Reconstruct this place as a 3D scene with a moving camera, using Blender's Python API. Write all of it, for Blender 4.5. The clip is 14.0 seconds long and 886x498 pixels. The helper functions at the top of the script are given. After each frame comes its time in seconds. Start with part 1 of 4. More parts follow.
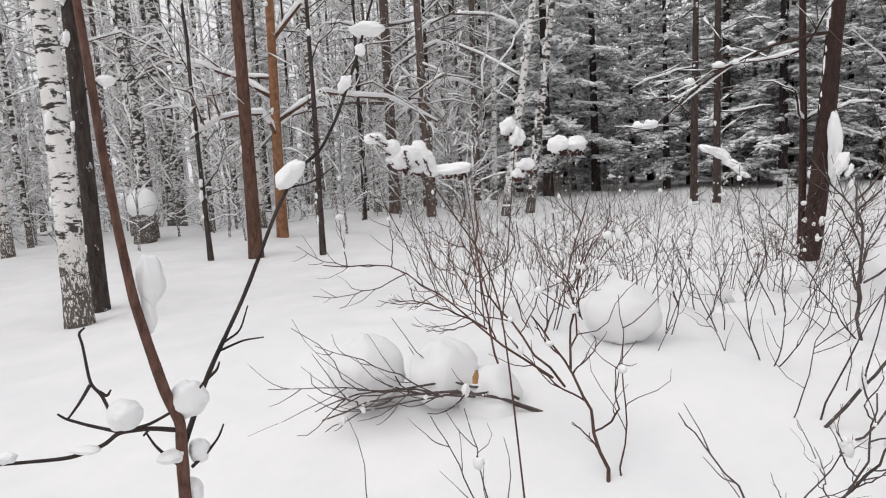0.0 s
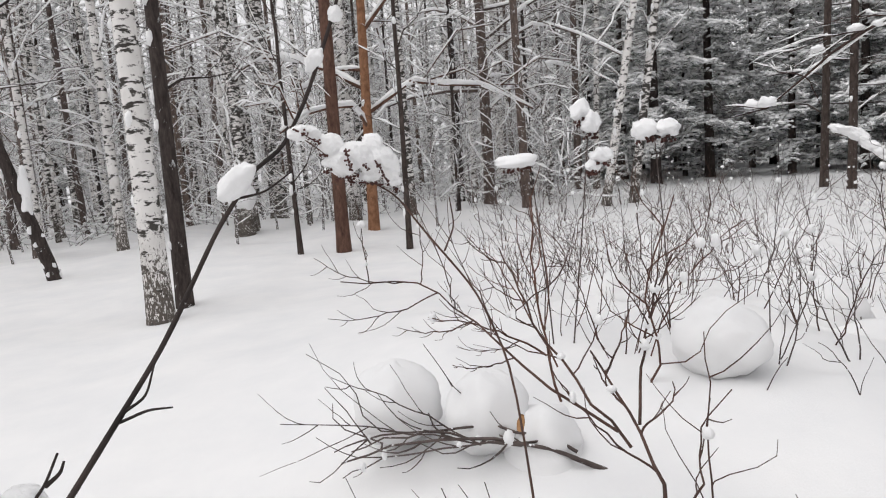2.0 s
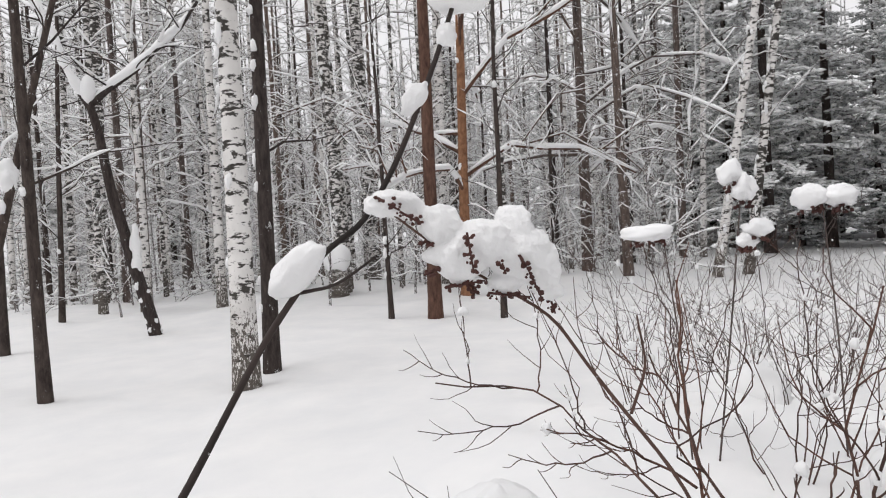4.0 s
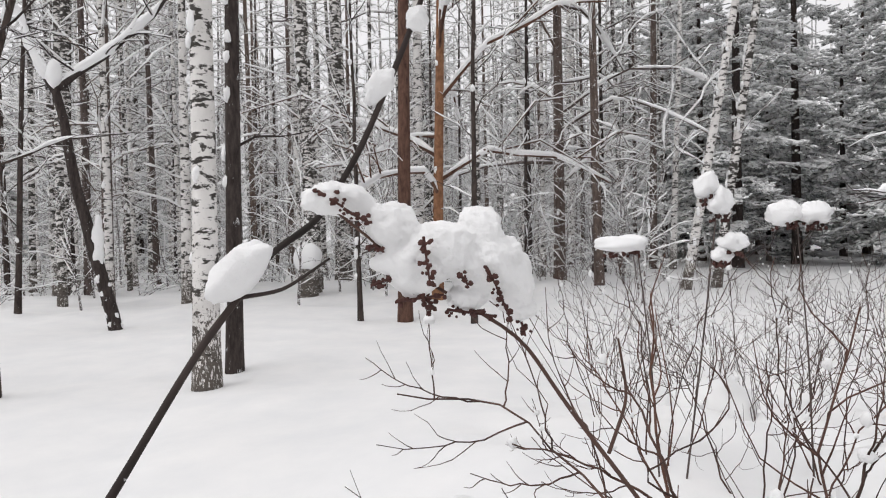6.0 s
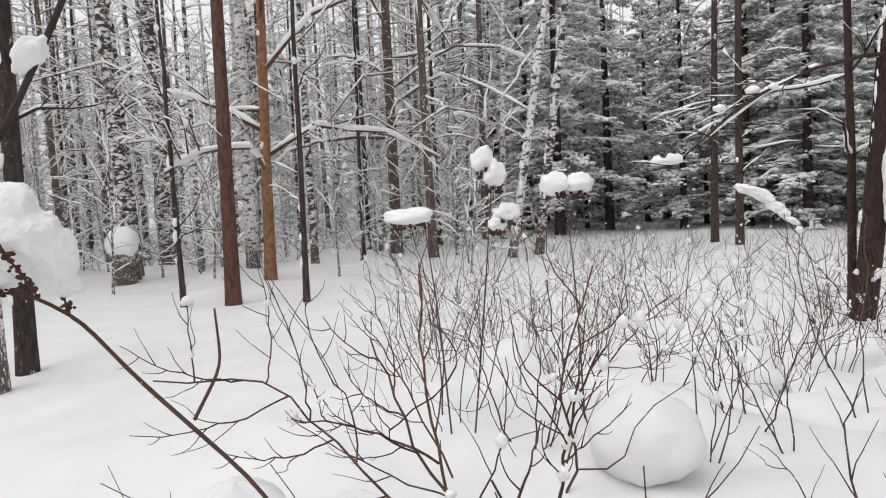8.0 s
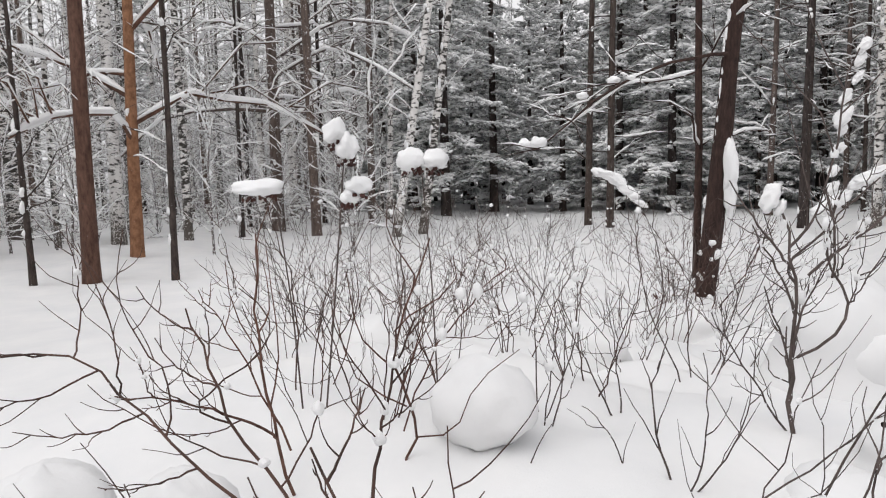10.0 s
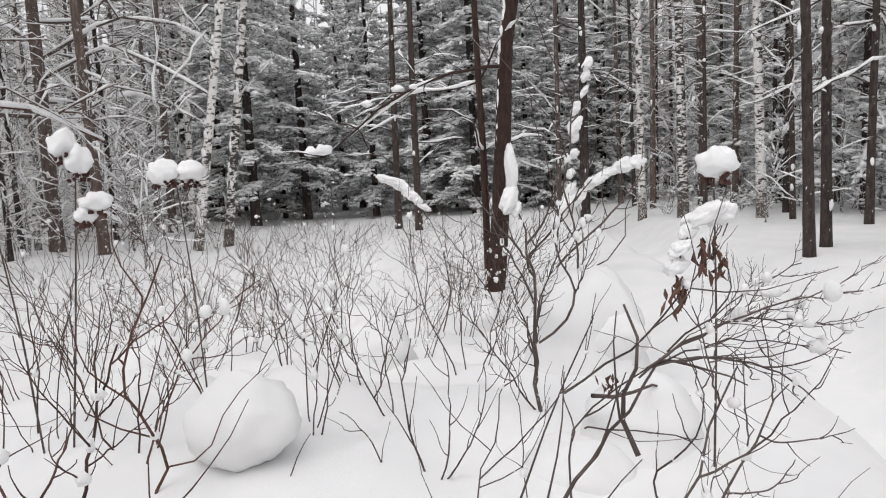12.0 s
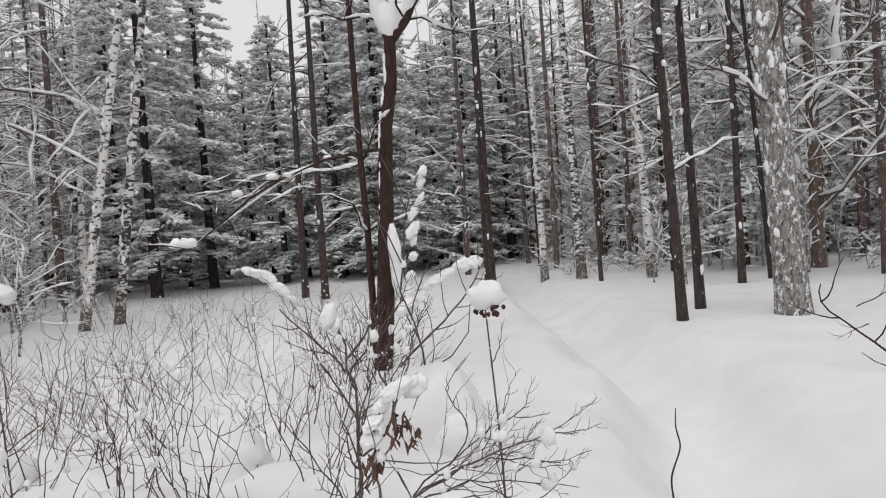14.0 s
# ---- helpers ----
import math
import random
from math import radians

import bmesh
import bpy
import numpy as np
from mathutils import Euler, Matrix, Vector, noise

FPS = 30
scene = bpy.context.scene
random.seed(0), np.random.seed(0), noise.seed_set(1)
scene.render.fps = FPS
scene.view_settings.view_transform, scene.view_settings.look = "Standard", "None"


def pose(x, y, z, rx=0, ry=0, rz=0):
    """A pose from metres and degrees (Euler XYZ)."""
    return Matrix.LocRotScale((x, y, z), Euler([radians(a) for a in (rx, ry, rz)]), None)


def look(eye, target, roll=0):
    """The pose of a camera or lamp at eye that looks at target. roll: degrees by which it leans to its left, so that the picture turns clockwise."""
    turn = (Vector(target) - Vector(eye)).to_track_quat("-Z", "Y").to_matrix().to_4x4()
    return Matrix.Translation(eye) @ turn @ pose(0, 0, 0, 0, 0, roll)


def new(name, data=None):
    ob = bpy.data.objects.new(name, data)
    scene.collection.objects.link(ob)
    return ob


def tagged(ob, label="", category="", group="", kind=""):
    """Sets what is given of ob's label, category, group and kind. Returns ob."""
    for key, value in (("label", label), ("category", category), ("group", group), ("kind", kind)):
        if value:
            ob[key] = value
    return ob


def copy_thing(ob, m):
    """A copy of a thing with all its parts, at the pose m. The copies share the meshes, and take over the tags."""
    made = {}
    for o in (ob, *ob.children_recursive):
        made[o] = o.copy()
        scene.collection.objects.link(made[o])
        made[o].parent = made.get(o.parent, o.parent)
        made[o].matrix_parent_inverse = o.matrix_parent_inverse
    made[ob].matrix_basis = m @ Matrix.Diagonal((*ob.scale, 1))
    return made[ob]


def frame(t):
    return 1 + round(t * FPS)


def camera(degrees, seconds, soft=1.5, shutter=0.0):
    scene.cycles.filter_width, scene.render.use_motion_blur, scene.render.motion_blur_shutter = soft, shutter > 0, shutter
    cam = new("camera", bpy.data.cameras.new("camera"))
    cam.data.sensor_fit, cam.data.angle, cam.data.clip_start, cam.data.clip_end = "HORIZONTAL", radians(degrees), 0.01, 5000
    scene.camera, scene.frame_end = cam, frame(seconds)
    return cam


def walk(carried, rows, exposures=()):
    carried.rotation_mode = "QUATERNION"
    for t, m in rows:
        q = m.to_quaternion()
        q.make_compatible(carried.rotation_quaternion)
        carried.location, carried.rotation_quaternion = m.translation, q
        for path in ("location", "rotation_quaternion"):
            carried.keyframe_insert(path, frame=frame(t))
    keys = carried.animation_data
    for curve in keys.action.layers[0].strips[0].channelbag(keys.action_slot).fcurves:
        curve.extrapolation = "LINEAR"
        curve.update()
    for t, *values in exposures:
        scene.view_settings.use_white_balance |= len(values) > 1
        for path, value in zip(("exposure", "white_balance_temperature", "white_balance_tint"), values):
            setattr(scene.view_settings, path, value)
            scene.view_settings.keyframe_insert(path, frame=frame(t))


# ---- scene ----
cam = camera(70.6, 14.0, 1.1)
PATH = [
    (0, (0.721, 1.4, 1.283), (0.251, 3.328, 1.034), -3.4),
    (0.5, (0.761, 1.491, 1.28), (0.244, 3.405, 1.018), -5.0),
    (1, (0.766, 1.669, 1.264), (0.163, 3.56, 1.019), -3.0),
    (1.5, (0.763, 1.81, 1.277), (0.14, 3.688, 0.988), -3.6),
    (2, (0.822, 1.937, 1.295), (0.036, 3.757, 1.033), -4.6),
    (2.5, (0.872, 2.099, 1.302), (-0.197, 3.78, 1.116), -5.8),
    (3, (0.71, 2.25, 1.318), (-0.363, 3.934, 1.206), -5.6),
    (5.3, (0.516, 2.387, 1.336), (-0.467, 4.128, 1.294), -0.9),
    (5.5, (0.508, 2.415, 1.331), (-0.47, 4.159, 1.292), -0.9),
    (6, (0.532, 2.402, 1.333), (-0.431, 4.154, 1.296), -1.4),
    (6.5, (0.603, 2.409, 1.342), (-0.216, 4.234, 1.318), -1.1),
    (7, (0.667, 2.419, 1.336), (-0.01, 4.299, 1.26), -1.7),
    (7.5, (0.709, 2.445, 1.326), (0.124, 4.354, 1.219), -2.7),
    (9.8, (0.89, 2.487, 1.306), (0.676, 4.465, 1.098), -1.6),
    (10, (0.904, 2.485, 1.289), (0.736, 4.466, 1.079), -1.5),
    (10.5, (0.949, 2.487, 1.293), (0.917, 4.473, 1.061), -1.5),
    (11, (1.0, 2.479, 1.277), (1.088, 4.462, 1.031), -2.0),
    (11.5, (1.057, 2.47, 1.282), (1.314, 4.439, 1.047), -2.7),
    (12, (1.148, 2.451, 1.294), (1.541, 4.4, 1.079), -3.1),
    (12.5, (1.31, 2.438, 1.289), (1.756, 4.375, 1.066), -2.1),
    (13, (1.489, 2.426, 1.327), (2.074, 4.332, 1.161), -0.6),
    (13.5, (1.618, 2.263, 1.51), (2.377, 4.101, 1.726), -1.5),
    (14, (1.563, 2.264, 1.514), (2.207, 4.157, 1.466), -4.3),
]
walk(cam, [(t, look(eye, target, roll)) for t, eye, target, roll in PATH],
     [(0.0, 0.0), (10.0, 0.03), (13.0, 0.0), (13.5, -0.15), (14.0, -0.2)])

# ---- world and light: overcast winter day ----
world = bpy.data.worlds.new("world")
scene.world = world
world.use_nodes = True
wn = world.node_tree.nodes
wl = world.node_tree.links
sky = wn.new("ShaderNodeTexSky")
sky.sky_type = "NISHITA"
sky.sun_disc = False
sky.sun_elevation = radians(70)
sky.sun_rotation = radians(220)
sky.dust_density = 6.0
haze = wn.new("ShaderNodeHueSaturation")
haze.inputs["Saturation"].default_value = 0.10
wl.new(sky.outputs[0], haze.inputs["Color"])
cloud = wn.new("ShaderNodeMix")
cloud.data_type = "RGBA"
cloud.inputs[0].default_value = 0.85
cloud.inputs[7].default_value = (4.62, 4.55, 4.66, 1)
wl.new(haze.outputs[0], cloud.inputs[6])
wl.new(cloud.outputs[2], wn["Background"].inputs["Color"])
wn["Background"].inputs["Strength"].default_value = 0.2

sun_data = bpy.data.lights.new("sun", "SUN")
sun_data.energy = 0.9
sun_data.angle = radians(60)
sun_data.color = (1.0, 0.98, 0.97)
sun = new("sun", sun_data)
sun.matrix_world = look((-9, -4, 20), (0, 4, 0))


# ---- materials ----
def material(name, rough=0.8):
    m = bpy.data.materials.new(name)
    m.use_nodes = True
    b = m.node_tree.nodes["Principled BSDF"]
    b.inputs["Roughness"].default_value = rough
    b.inputs["Specular IOR Level"].default_value = 0.25
    return m, m.node_tree.nodes, m.node_tree.links, b


def coords(nodes, links, scale):
    c = nodes.new("ShaderNodeTexCoord")
    mp = nodes.new("ShaderNodeMapping")
    mp.inputs["Scale"].default_value = scale
    links.new(c.outputs["Object"], mp.inputs["Vector"])
    return mp.outputs[0]


def noise_node(nodes, links, vec, scale, detail=4.0, rough=0.6):
    n = nodes.new("ShaderNodeTexNoise")
    n.inputs["Scale"].default_value = scale
    n.inputs["Detail"].default_value = detail
    n.inputs["Roughness"].default_value = rough
    links.new(vec, n.inputs["Vector"])
    return n.outputs["Fac"]


def ramp(nodes, links, fac, stops):
    r = nodes.new("ShaderNodeValToRGB")
    e = r.color_ramp.elements
    while len(e) < len(stops):
        e.new(0.5)
    for el, (p, c) in zip(e, stops):
        el.position = p
        el.color = (*c, 1) if len(c) == 3 else (c[0], c[0], c[0], 1)
    links.new(fac, r.inputs["Fac"])
    return r.outputs["Color"]


def mix(nodes, links, fac, a, b, blend="MIX"):
    n = nodes.new("ShaderNodeMix")
    n.data_type = "RGBA"
    n.blend_type = blend
    for s, v in ((n.inputs[0], fac), (n.inputs[6], a), (n.inputs[7], b)):
        if isinstance(v, (int, float)):
            s.default_value = v
        elif isinstance(v, tuple):
            s.default_value = (*v, 1)
        else:
            links.new(v, s)
    return n.outputs[2]


def bump(nodes, links, bsdf, height, strength, dist):
    n = nodes.new("ShaderNodeBump")
    n.inputs["Strength"].default_value = strength
    n.inputs["Distance"].default_value = dist
    links.new(height, n.inputs["Height"])
    links.new(n.outputs[0], bsdf.inputs["Normal"])


def snow_material(name, fine=160.0, strength=0.25, low=0.85, high=0.92):
    m, n, l, b = material(name, 0.65)
    v = coords(n, l, (1, 1, 1))
    big = noise_node(n, l, v, 1.7, 5)
    c = ramp(n, l, big, [(0.3, (low, low + 0.005, low + 0.012)), (0.7, (high, high - 0.004, high - 0.008))])
    l.new(c, b.inputs["Base Color"])
    bump(n, l, b, noise_node(n, l, v, fine, 6, 0.7), strength, 0.01)
    return m


def bark_material(name, dark, light, sx, sz, fleck=0.62, bumpy=0.02):
    """Fissured bark; flecks of wind-blown snow stick in it."""
    m, n, l, b = material(name, 0.9)
    v = coords(n, l, (sx, sx, sz))
    f = noise_node(n, l, v, 1.0, 6, 0.7)
    base = ramp(n, l, f, [(0.32, dark), (0.68, light)])
    info = n.new("ShaderNodeObjectInfo")
    tint = ramp(n, l, info.outputs["Random"], [(0.0, (0.75, 0.75, 0.78)), (1.0, (1.15, 1.1, 1.05))])
    base = mix(n, l, 1.0, base, tint, "MULTIPLY")
    v2 = coords(n, l, (9, 9, 5))
    sn = ramp(n, l, noise_node(n, l, v2, 1.6, 5, 0.75), [(fleck, (0,)), (fleck + 0.03, (1,))])
    l.new(mix(n, l, sn, base, (0.85, 0.86, 0.87)), b.inputs["Base Color"])
    bump(n, l, b, f, 0.9, bumpy)
    return m


def birch_material(name, cover=0.0):
    """White birch bark, black lenticels and scars, coarse dark plates at the foot."""
    m, n, l, b = material(name, 0.8)
    v = coords(n, l, (6, 6, 17))
    lent = ramp(n, l, noise_node(n, l, v, 1.0, 4, 0.6), [(0.59 - cover, (0,)), (0.63 - cover, (1,))])
    v2 = coords(n, l, (4, 4, 7))
    scar = ramp(n, l, noise_node(n, l, v2, 1.3, 5, 0.65), [(0.60 - cover, (0,)), (0.63 - cover, (1,))])
    v3 = coords(n, l, (46, 46, 17))
    plates = noise_node(n, l, v3, 1.0, 5, 0.7)
    sep = n.new("ShaderNodeSeparateXYZ")
    l.new(coords(n, l, (1, 1, 1)), sep.inputs[0])
    foot = n.new("ShaderNodeMapRange")
    foot.inputs["From Min"].default_value = 0.25
    foot.inputs["From Max"].default_value = 1.7
    foot.inputs["To Min"].default_value = 0.10
    foot.inputs["To Max"].default_value = -0.25
    l.new(sep.outputs["Z"], foot.inputs["Value"])
    add = n.new("ShaderNodeMath")
    l.new(plates, add.inputs[0])
    l.new(foot.outputs[0], add.inputs[1])
    plate = ramp(n, l, add.outputs[0], [(0.52, (0,)), (0.57, (1,))])
    tone = ramp(n, l, noise_node(n, l, coords(n, l, (3, 3, 2)), 1.0, 4), [(0.3, (0.60, 0.58, 0.56)), (0.7, (0.82, 0.80, 0.78))])
    c = mix(n, l, lent, tone, (0.05, 0.045, 0.04))
    c = mix(n, l, scar, c, (0.06, 0.055, 0.05))
    c = mix(n, l, plate, c, (0.11, 0.095, 0.082))
    l.new(c, b.inputs["Base Color"])
    bump(n, l, b, add.outputs[0], 0.5, 0.02)
    return m


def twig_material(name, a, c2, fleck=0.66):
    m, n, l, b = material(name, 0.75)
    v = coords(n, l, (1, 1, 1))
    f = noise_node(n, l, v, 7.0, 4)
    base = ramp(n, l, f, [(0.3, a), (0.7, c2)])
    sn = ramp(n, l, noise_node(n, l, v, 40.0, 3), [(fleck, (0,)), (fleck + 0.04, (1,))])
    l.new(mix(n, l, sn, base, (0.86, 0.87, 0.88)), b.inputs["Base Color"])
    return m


SNOW = snow_material("snow", 90.0, 0.22, 0.70, 0.78)
PUFF = snow_material("fluffy_snow", 260.0, 0.5)
BIRCH = birch_material("birch_bark", 0.03)
BIRCH_DARK = birch_material("dark_birch_bark", 0.085)
DARK = bark_material("dark_bark", (0.022, 0.017, 0.015), (0.09, 0.072, 0.065), 22, 6, 0.64)
PINE = bark_material("pine_bark", (0.05, 0.027, 0.02), (0.17, 0.095, 0.07), 16, 5, 0.70)
PINE_GREY = bark_material("grey_pine_bark", (0.06, 0.047, 0.042), (0.19, 0.15, 0.13), 16, 5, 0.61)
ORANGE = bark_material("peeling_pine_bark", (0.16, 0.075, 0.04), (0.42, 0.22, 0.12), 12, 7, 0.70)
SHOOT = twig_material("dark_shoot_bark", (0.014, 0.011, 0.010), (0.05, 0.037, 0.033), 0.74)
TWIG = twig_material("twig_bark", (0.045, 0.035, 0.032), (0.14, 0.11, 0.10))
SHRUB = twig_material("shrub_bark", (0.035, 0.021, 0.017), (0.115, 0.066, 0.052), 0.72)
# Snow flecks over a base paled to put distance haze into the colour.
FAR_TWIG = twig_material("frosted_hazy_twig", (0.07, 0.06, 0.06), (0.22, 0.19, 0.18), 0.48)
FROST = twig_material("snow_dusted_twig", (0.06, 0.05, 0.047), (0.19, 0.16, 0.15), 0.53)
REDBARK = bark_material("red_brown_bark", (0.018, 0.012, 0.011), (0.07, 0.042, 0.035), 30, 7, 0.70)
GNARLED = bark_material("gnarled_birch_bark", (0.02, 0.018, 0.017), (0.46, 0.45, 0.44), 21, 10, 0.55, 0.05)
RUST = bark_material("young_rusty_bark", (0.045, 0.024, 0.018), (0.17, 0.095, 0.075), 55, 22, 0.76, 0.004)
NEEDLE = twig_material("spruce_needles", (0.05, 0.06, 0.05), (0.11, 0.125, 0.10), 0.47)
SEED = twig_material("dry_seed_heads", (0.035, 0.016, 0.014), (0.10, 0.045, 0.038), 0.75)
LEAF = twig_material("dead_leaf", (0.05, 0.025, 0.02), (0.14, 0.075, 0.055), 0.72)
WOOD = bark_material("cut_wood", (0.30, 0.16, 0.07), (0.5, 0.3, 0.15), 9, 9, 0.8)

R = random.Random(7)


# ---- mesh tools ----
class Geo:
    """Collects tubes and lumps as plain vertices and faces."""

    def __init__(self):
        self.v, self.f, self.n = [], [], 0

    def add(self, verts, faces):
        self.v.append(verts)
        self.f.append(faces + self.n)
        self.n += len(verts)

    def tube(self, pts, radii, sides=5, squash=1.0, lift=0.0):
        p = np.asarray(pts, float)
        r = np.asarray(radii, float)
        k = len(p)
        t = np.gradient(p, axis=0)
        t /= np.linalg.norm(t, axis=1)[:, None] + 1e-9
        ref = np.array((0.0, 0.0, 1.0)) if abs(t[:, 2]).mean() < 0.8 else np.array((1.0, 0.0, 0.0))
        a = np.cross(t, ref)
        a /= np.linalg.norm(a, axis=1)[:, None] + 1e-9
        b = np.cross(a, t)
        ang = np.arange(sides) * (2 * math.pi / sides)
        ring = (np.cos(ang)[None, :, None] * a[:, None, :] + squash * np.sin(ang)[None, :, None] * b[:, None, :]) * r[:, None, None]
        verts = (p[:, None, :] + ring).reshape(-1, 3)
        verts[:, 2] += lift
        i = np.arange(k - 1)[:, None] * sides
        j = np.arange(sides)[None, :]
        j2 = (j + 1) % sides
        faces = np.stack([i + j, i + j2, i + sides + j2, i + sides + j], -1).reshape(-1, 4)
        self.add(verts, faces)

    def pad(self, a, b, w, h):
        """A small lozenge of snow from a to b."""
        a, b = np.asarray(a, float), np.asarray(b, float)
        d = b - a
        s = np.array((d[1], -d[0], 0.0))
        s = s / (np.linalg.norm(s) + 1e-9) * w
        m = (a + b) / 2
        v = np.array([a, b, m + s, m - s, m + (0, 0, h), m - (0, 0, h * 0.5)])
        self.add(v, np.array([[0, 2, 4, 4], [2, 1, 4, 4], [1, 3, 4, 4], [3, 0, 4, 4], [2, 0, 5, 5], [1, 2, 5, 5], [3, 1, 5, 5], [0, 3, 5, 5]]))

    def lump(self, c, rx, ry, rz, rough=0.25, n=6, m=8, seed=0.0):
        """A knobbly rounded lump, flatter below."""
        th = np.linspace(0, math.pi, n)
        ph = np.arange(m) * (2 * math.pi / m)
        s, co = np.sin(th)[:, None], np.cos(th)[:, None]
        d = np.stack([s * np.cos(ph), s * np.sin(ph), co + 0 * ph], -1).reshape(-1, 3)
        w = np.array([noise.noise(Vector(q) * 1.6 + Vector((seed, seed * 1.7, c[0] * 3))) + 0.28 * noise.noise(Vector(q) * 3.6 + Vector((seed, 5, 2))) for q in d])
        if n >= 16:
            w = w + np.array([0.22 * noise.noise(Vector(u) * 7.3 + Vector((seed, 1, 8))) + 0.13 * noise.noise(Vector(u) * 15 + Vector((3, seed, 1))) for u in d])
        q = d * (1 + rough * w)[:, None]
        q[:, 2] = np.where(q[:, 2] < 0, q[:, 2] * 0.8, q[:, 2])
        verts = q * (rx, ry, rz) + np.asarray(c, float)
        i = np.arange(n - 1)[:, None] * m
        j = np.arange(m)[None, :]
        j2 = (j + 1) % m
        self.add(verts, np.stack([i + j, i + m + j, i + m + j2, i + j2], -1).reshape(-1, 4))

    def blade(self, a, b, w, drop=0.0):
        """A leaf-like spray from a to b: two bent quads."""
        a, b = np.asarray(a, float), np.asarray(b, float)
        d = b - a
        s = np.cross(d, (0, 0, 1))
        s = s / (np.linalg.norm(s) + 1e-9) * w
        mid = (a + b) / 2
        v = np.array([a, mid + s - (0, 0, drop), b - (0, 0, drop * 0.7), mid - s - (0, 0, drop), mid + (0, 0, w * 0.3)])
        self.add(v, np.array([[0, 1, 4, 4], [1, 2, 4, 4], [2, 3, 4, 4], [3, 0, 4, 4]]))

    def mesh(self, name, mat, smooth=True):
        me = bpy.data.meshes.new(name)
        if self.n:
            f = np.concatenate(self.f)
            me.from_pydata(np.concatenate(self.v).tolist(), [], [q[:3] if q[3] == q[2] else q for q in f.tolist()])
            me.polygons.foreach_set("use_smooth", [smooth] * len(me.polygons))
        me.materials.append(mat)
        return me


def part(name, geo, mat, parent, label="", smooth=True):
    ob = new(name, geo.mesh(name, mat, smooth))
    ob.parent = parent
    return tagged(ob, label)


def thing(name, m, label, category, group="", kind=""):
    ob = new(name)
    ob.empty_display_size = 0.2
    ob.matrix_world = m
    return tagged(ob, label, category, group, kind)


def bent(a, b, sag=0.0, wob=0.0, n=5, rnd=R):
    """Points from a to b, bowed upward by sag and wobbling by wob."""
    a, b = np.asarray(a, float), np.asarray(b, float)
    s = np.linspace(0, 1, n)[:, None]
    p = a + (b - a) * s
    p[:, 2] += sag * 4 * (s * (1 - s))[:, 0]
    if wob:
        w = np.array([[rnd.uniform(-wob, wob) for _ in range(3)] for _ in range(n)])
        w[0] = 0
        w[-1] *= 0.15
        p = p + w
    return p


def snow_on(g, pts, width, rnd, keep=0.8, thick=1.0, sides=5, most=10):
    """A ridge of snow lying along the upper side of a branch, broken here and there."""
    p = np.asarray(pts, float)
    k = max(4, int(np.linalg.norm(p[-1] - p[0]) / 0.12))
    k = min(k, most)
    s = np.linspace(0, len(p) - 1, k)
    i = np.minimum(s.astype(int), len(p) - 2)
    q = p[i] + (p[i + 1] - p[i]) * (s - i)[:, None]
    run = []
    for j in range(k):
        if rnd.random() < keep:
            run.append(q[j])
        if rnd.random() >= keep or j == k - 1:
            if len(run) > 1:
                rr = [width * rnd.uniform(0.5, 1.25) for _ in run]
                rr[0] *= 0.2
                rr[-1] *= 0.2
                g.tube(run, rr, sides, thick, width * 0.75 * thick)
            run = []


# ---- ground ----
def smooth01(x):
    x = np.clip(x, 0, 1)
    return x * x * (3 - 2 * x)


def trail_x(y):
    """The foot of the bank beside the ski trail."""
    return 1.32 + 0.53 * y - 0.20 * np.maximum(0, y - 7.5) + 0.06 * np.maximum(0, 5 - y) ** 2


def height(x, y):
    x, y = np.asarray(x, float), np.asarray(y, float)
    h = 0.37 * np.exp(-((x - 0.5) / 2.5) ** 2 - ((y - 5.0) / 2.0) ** 2)
    h = h + 0.030 * np.sin(x * 1.1 + 0.6 * y) * np.cos(y * 0.8 - 0.3 * x) + 0.016 * np.sin(2.7 * x + 1.3) * np.sin(2.3 * y + x)
    d = x - trail_x(y)
    groove = smooth01((d + 0.60 + 0.07 * np.sin(2.3 * y) + 0.04 * np.sin(6.1 * y + 1)) / 0.82) * (1 - smooth01((d - 0.45) / 1.1)) * smooth01((24 - y) / 8)
    bank = np.exp(-((d + 0.9) / 0.5) ** 2) * smooth01((14 - y) / 6)
    h = h - 0.56 * groove + 0.14 * bank
    thicket = np.exp(-((x - 1.1) / 1.7) ** 2) * smooth01((y - 4.3) / 1.2) * smooth01((17 - y) / 4)
    h = h + thicket * 0.095 * (np.sin(5.1 * x + 1.7 * np.sin(2.2 * y)) * np.sin(4.3 * y + 1.3 * np.sin(3.1 * x)) + 0.4 * np.sin(9.7 * x + y) * np.sin(8.3 * y - x))
    wood = smooth01((np.hypot(x - 1, y - 2) - 10) / 5) * smooth01((0.5 - x) / 3)
    h = h + wood * (0.10 + 0.07 * np.sin(1.9 * x + 0.7 * np.sin(1.3 * y)) * np.sin(1.7 * y + x))
    far = np.hypot(x, y - 4)
    h = h + 0.5 * smooth01((far - 24) / 40) + 0.25 * np.sin(x * 0.13) * np.sin(y * 0.11 + 1) * smooth01((far - 20) / 30)
    h = h - 0.10 * np.exp(-((x - 0.9) / 0.9) ** 2 - ((y - 1.9) / 0.9) ** 2)
    return h


def hz(x, y):
    return float(height(x, y))


def spaced(lo, hi, fine_lo, fine_hi, step, grow):
    out = list(np.arange(fine_lo, fine_hi, step))
    s, v = step, fine_hi
    while v < hi:
        out.append(v)
        s *= grow
        v += s
    s, v = step, fine_lo - step
    while v > lo:
        out.insert(0, v)
        s *= grow
        v -= s
    return np.array([lo] + out + [hi])


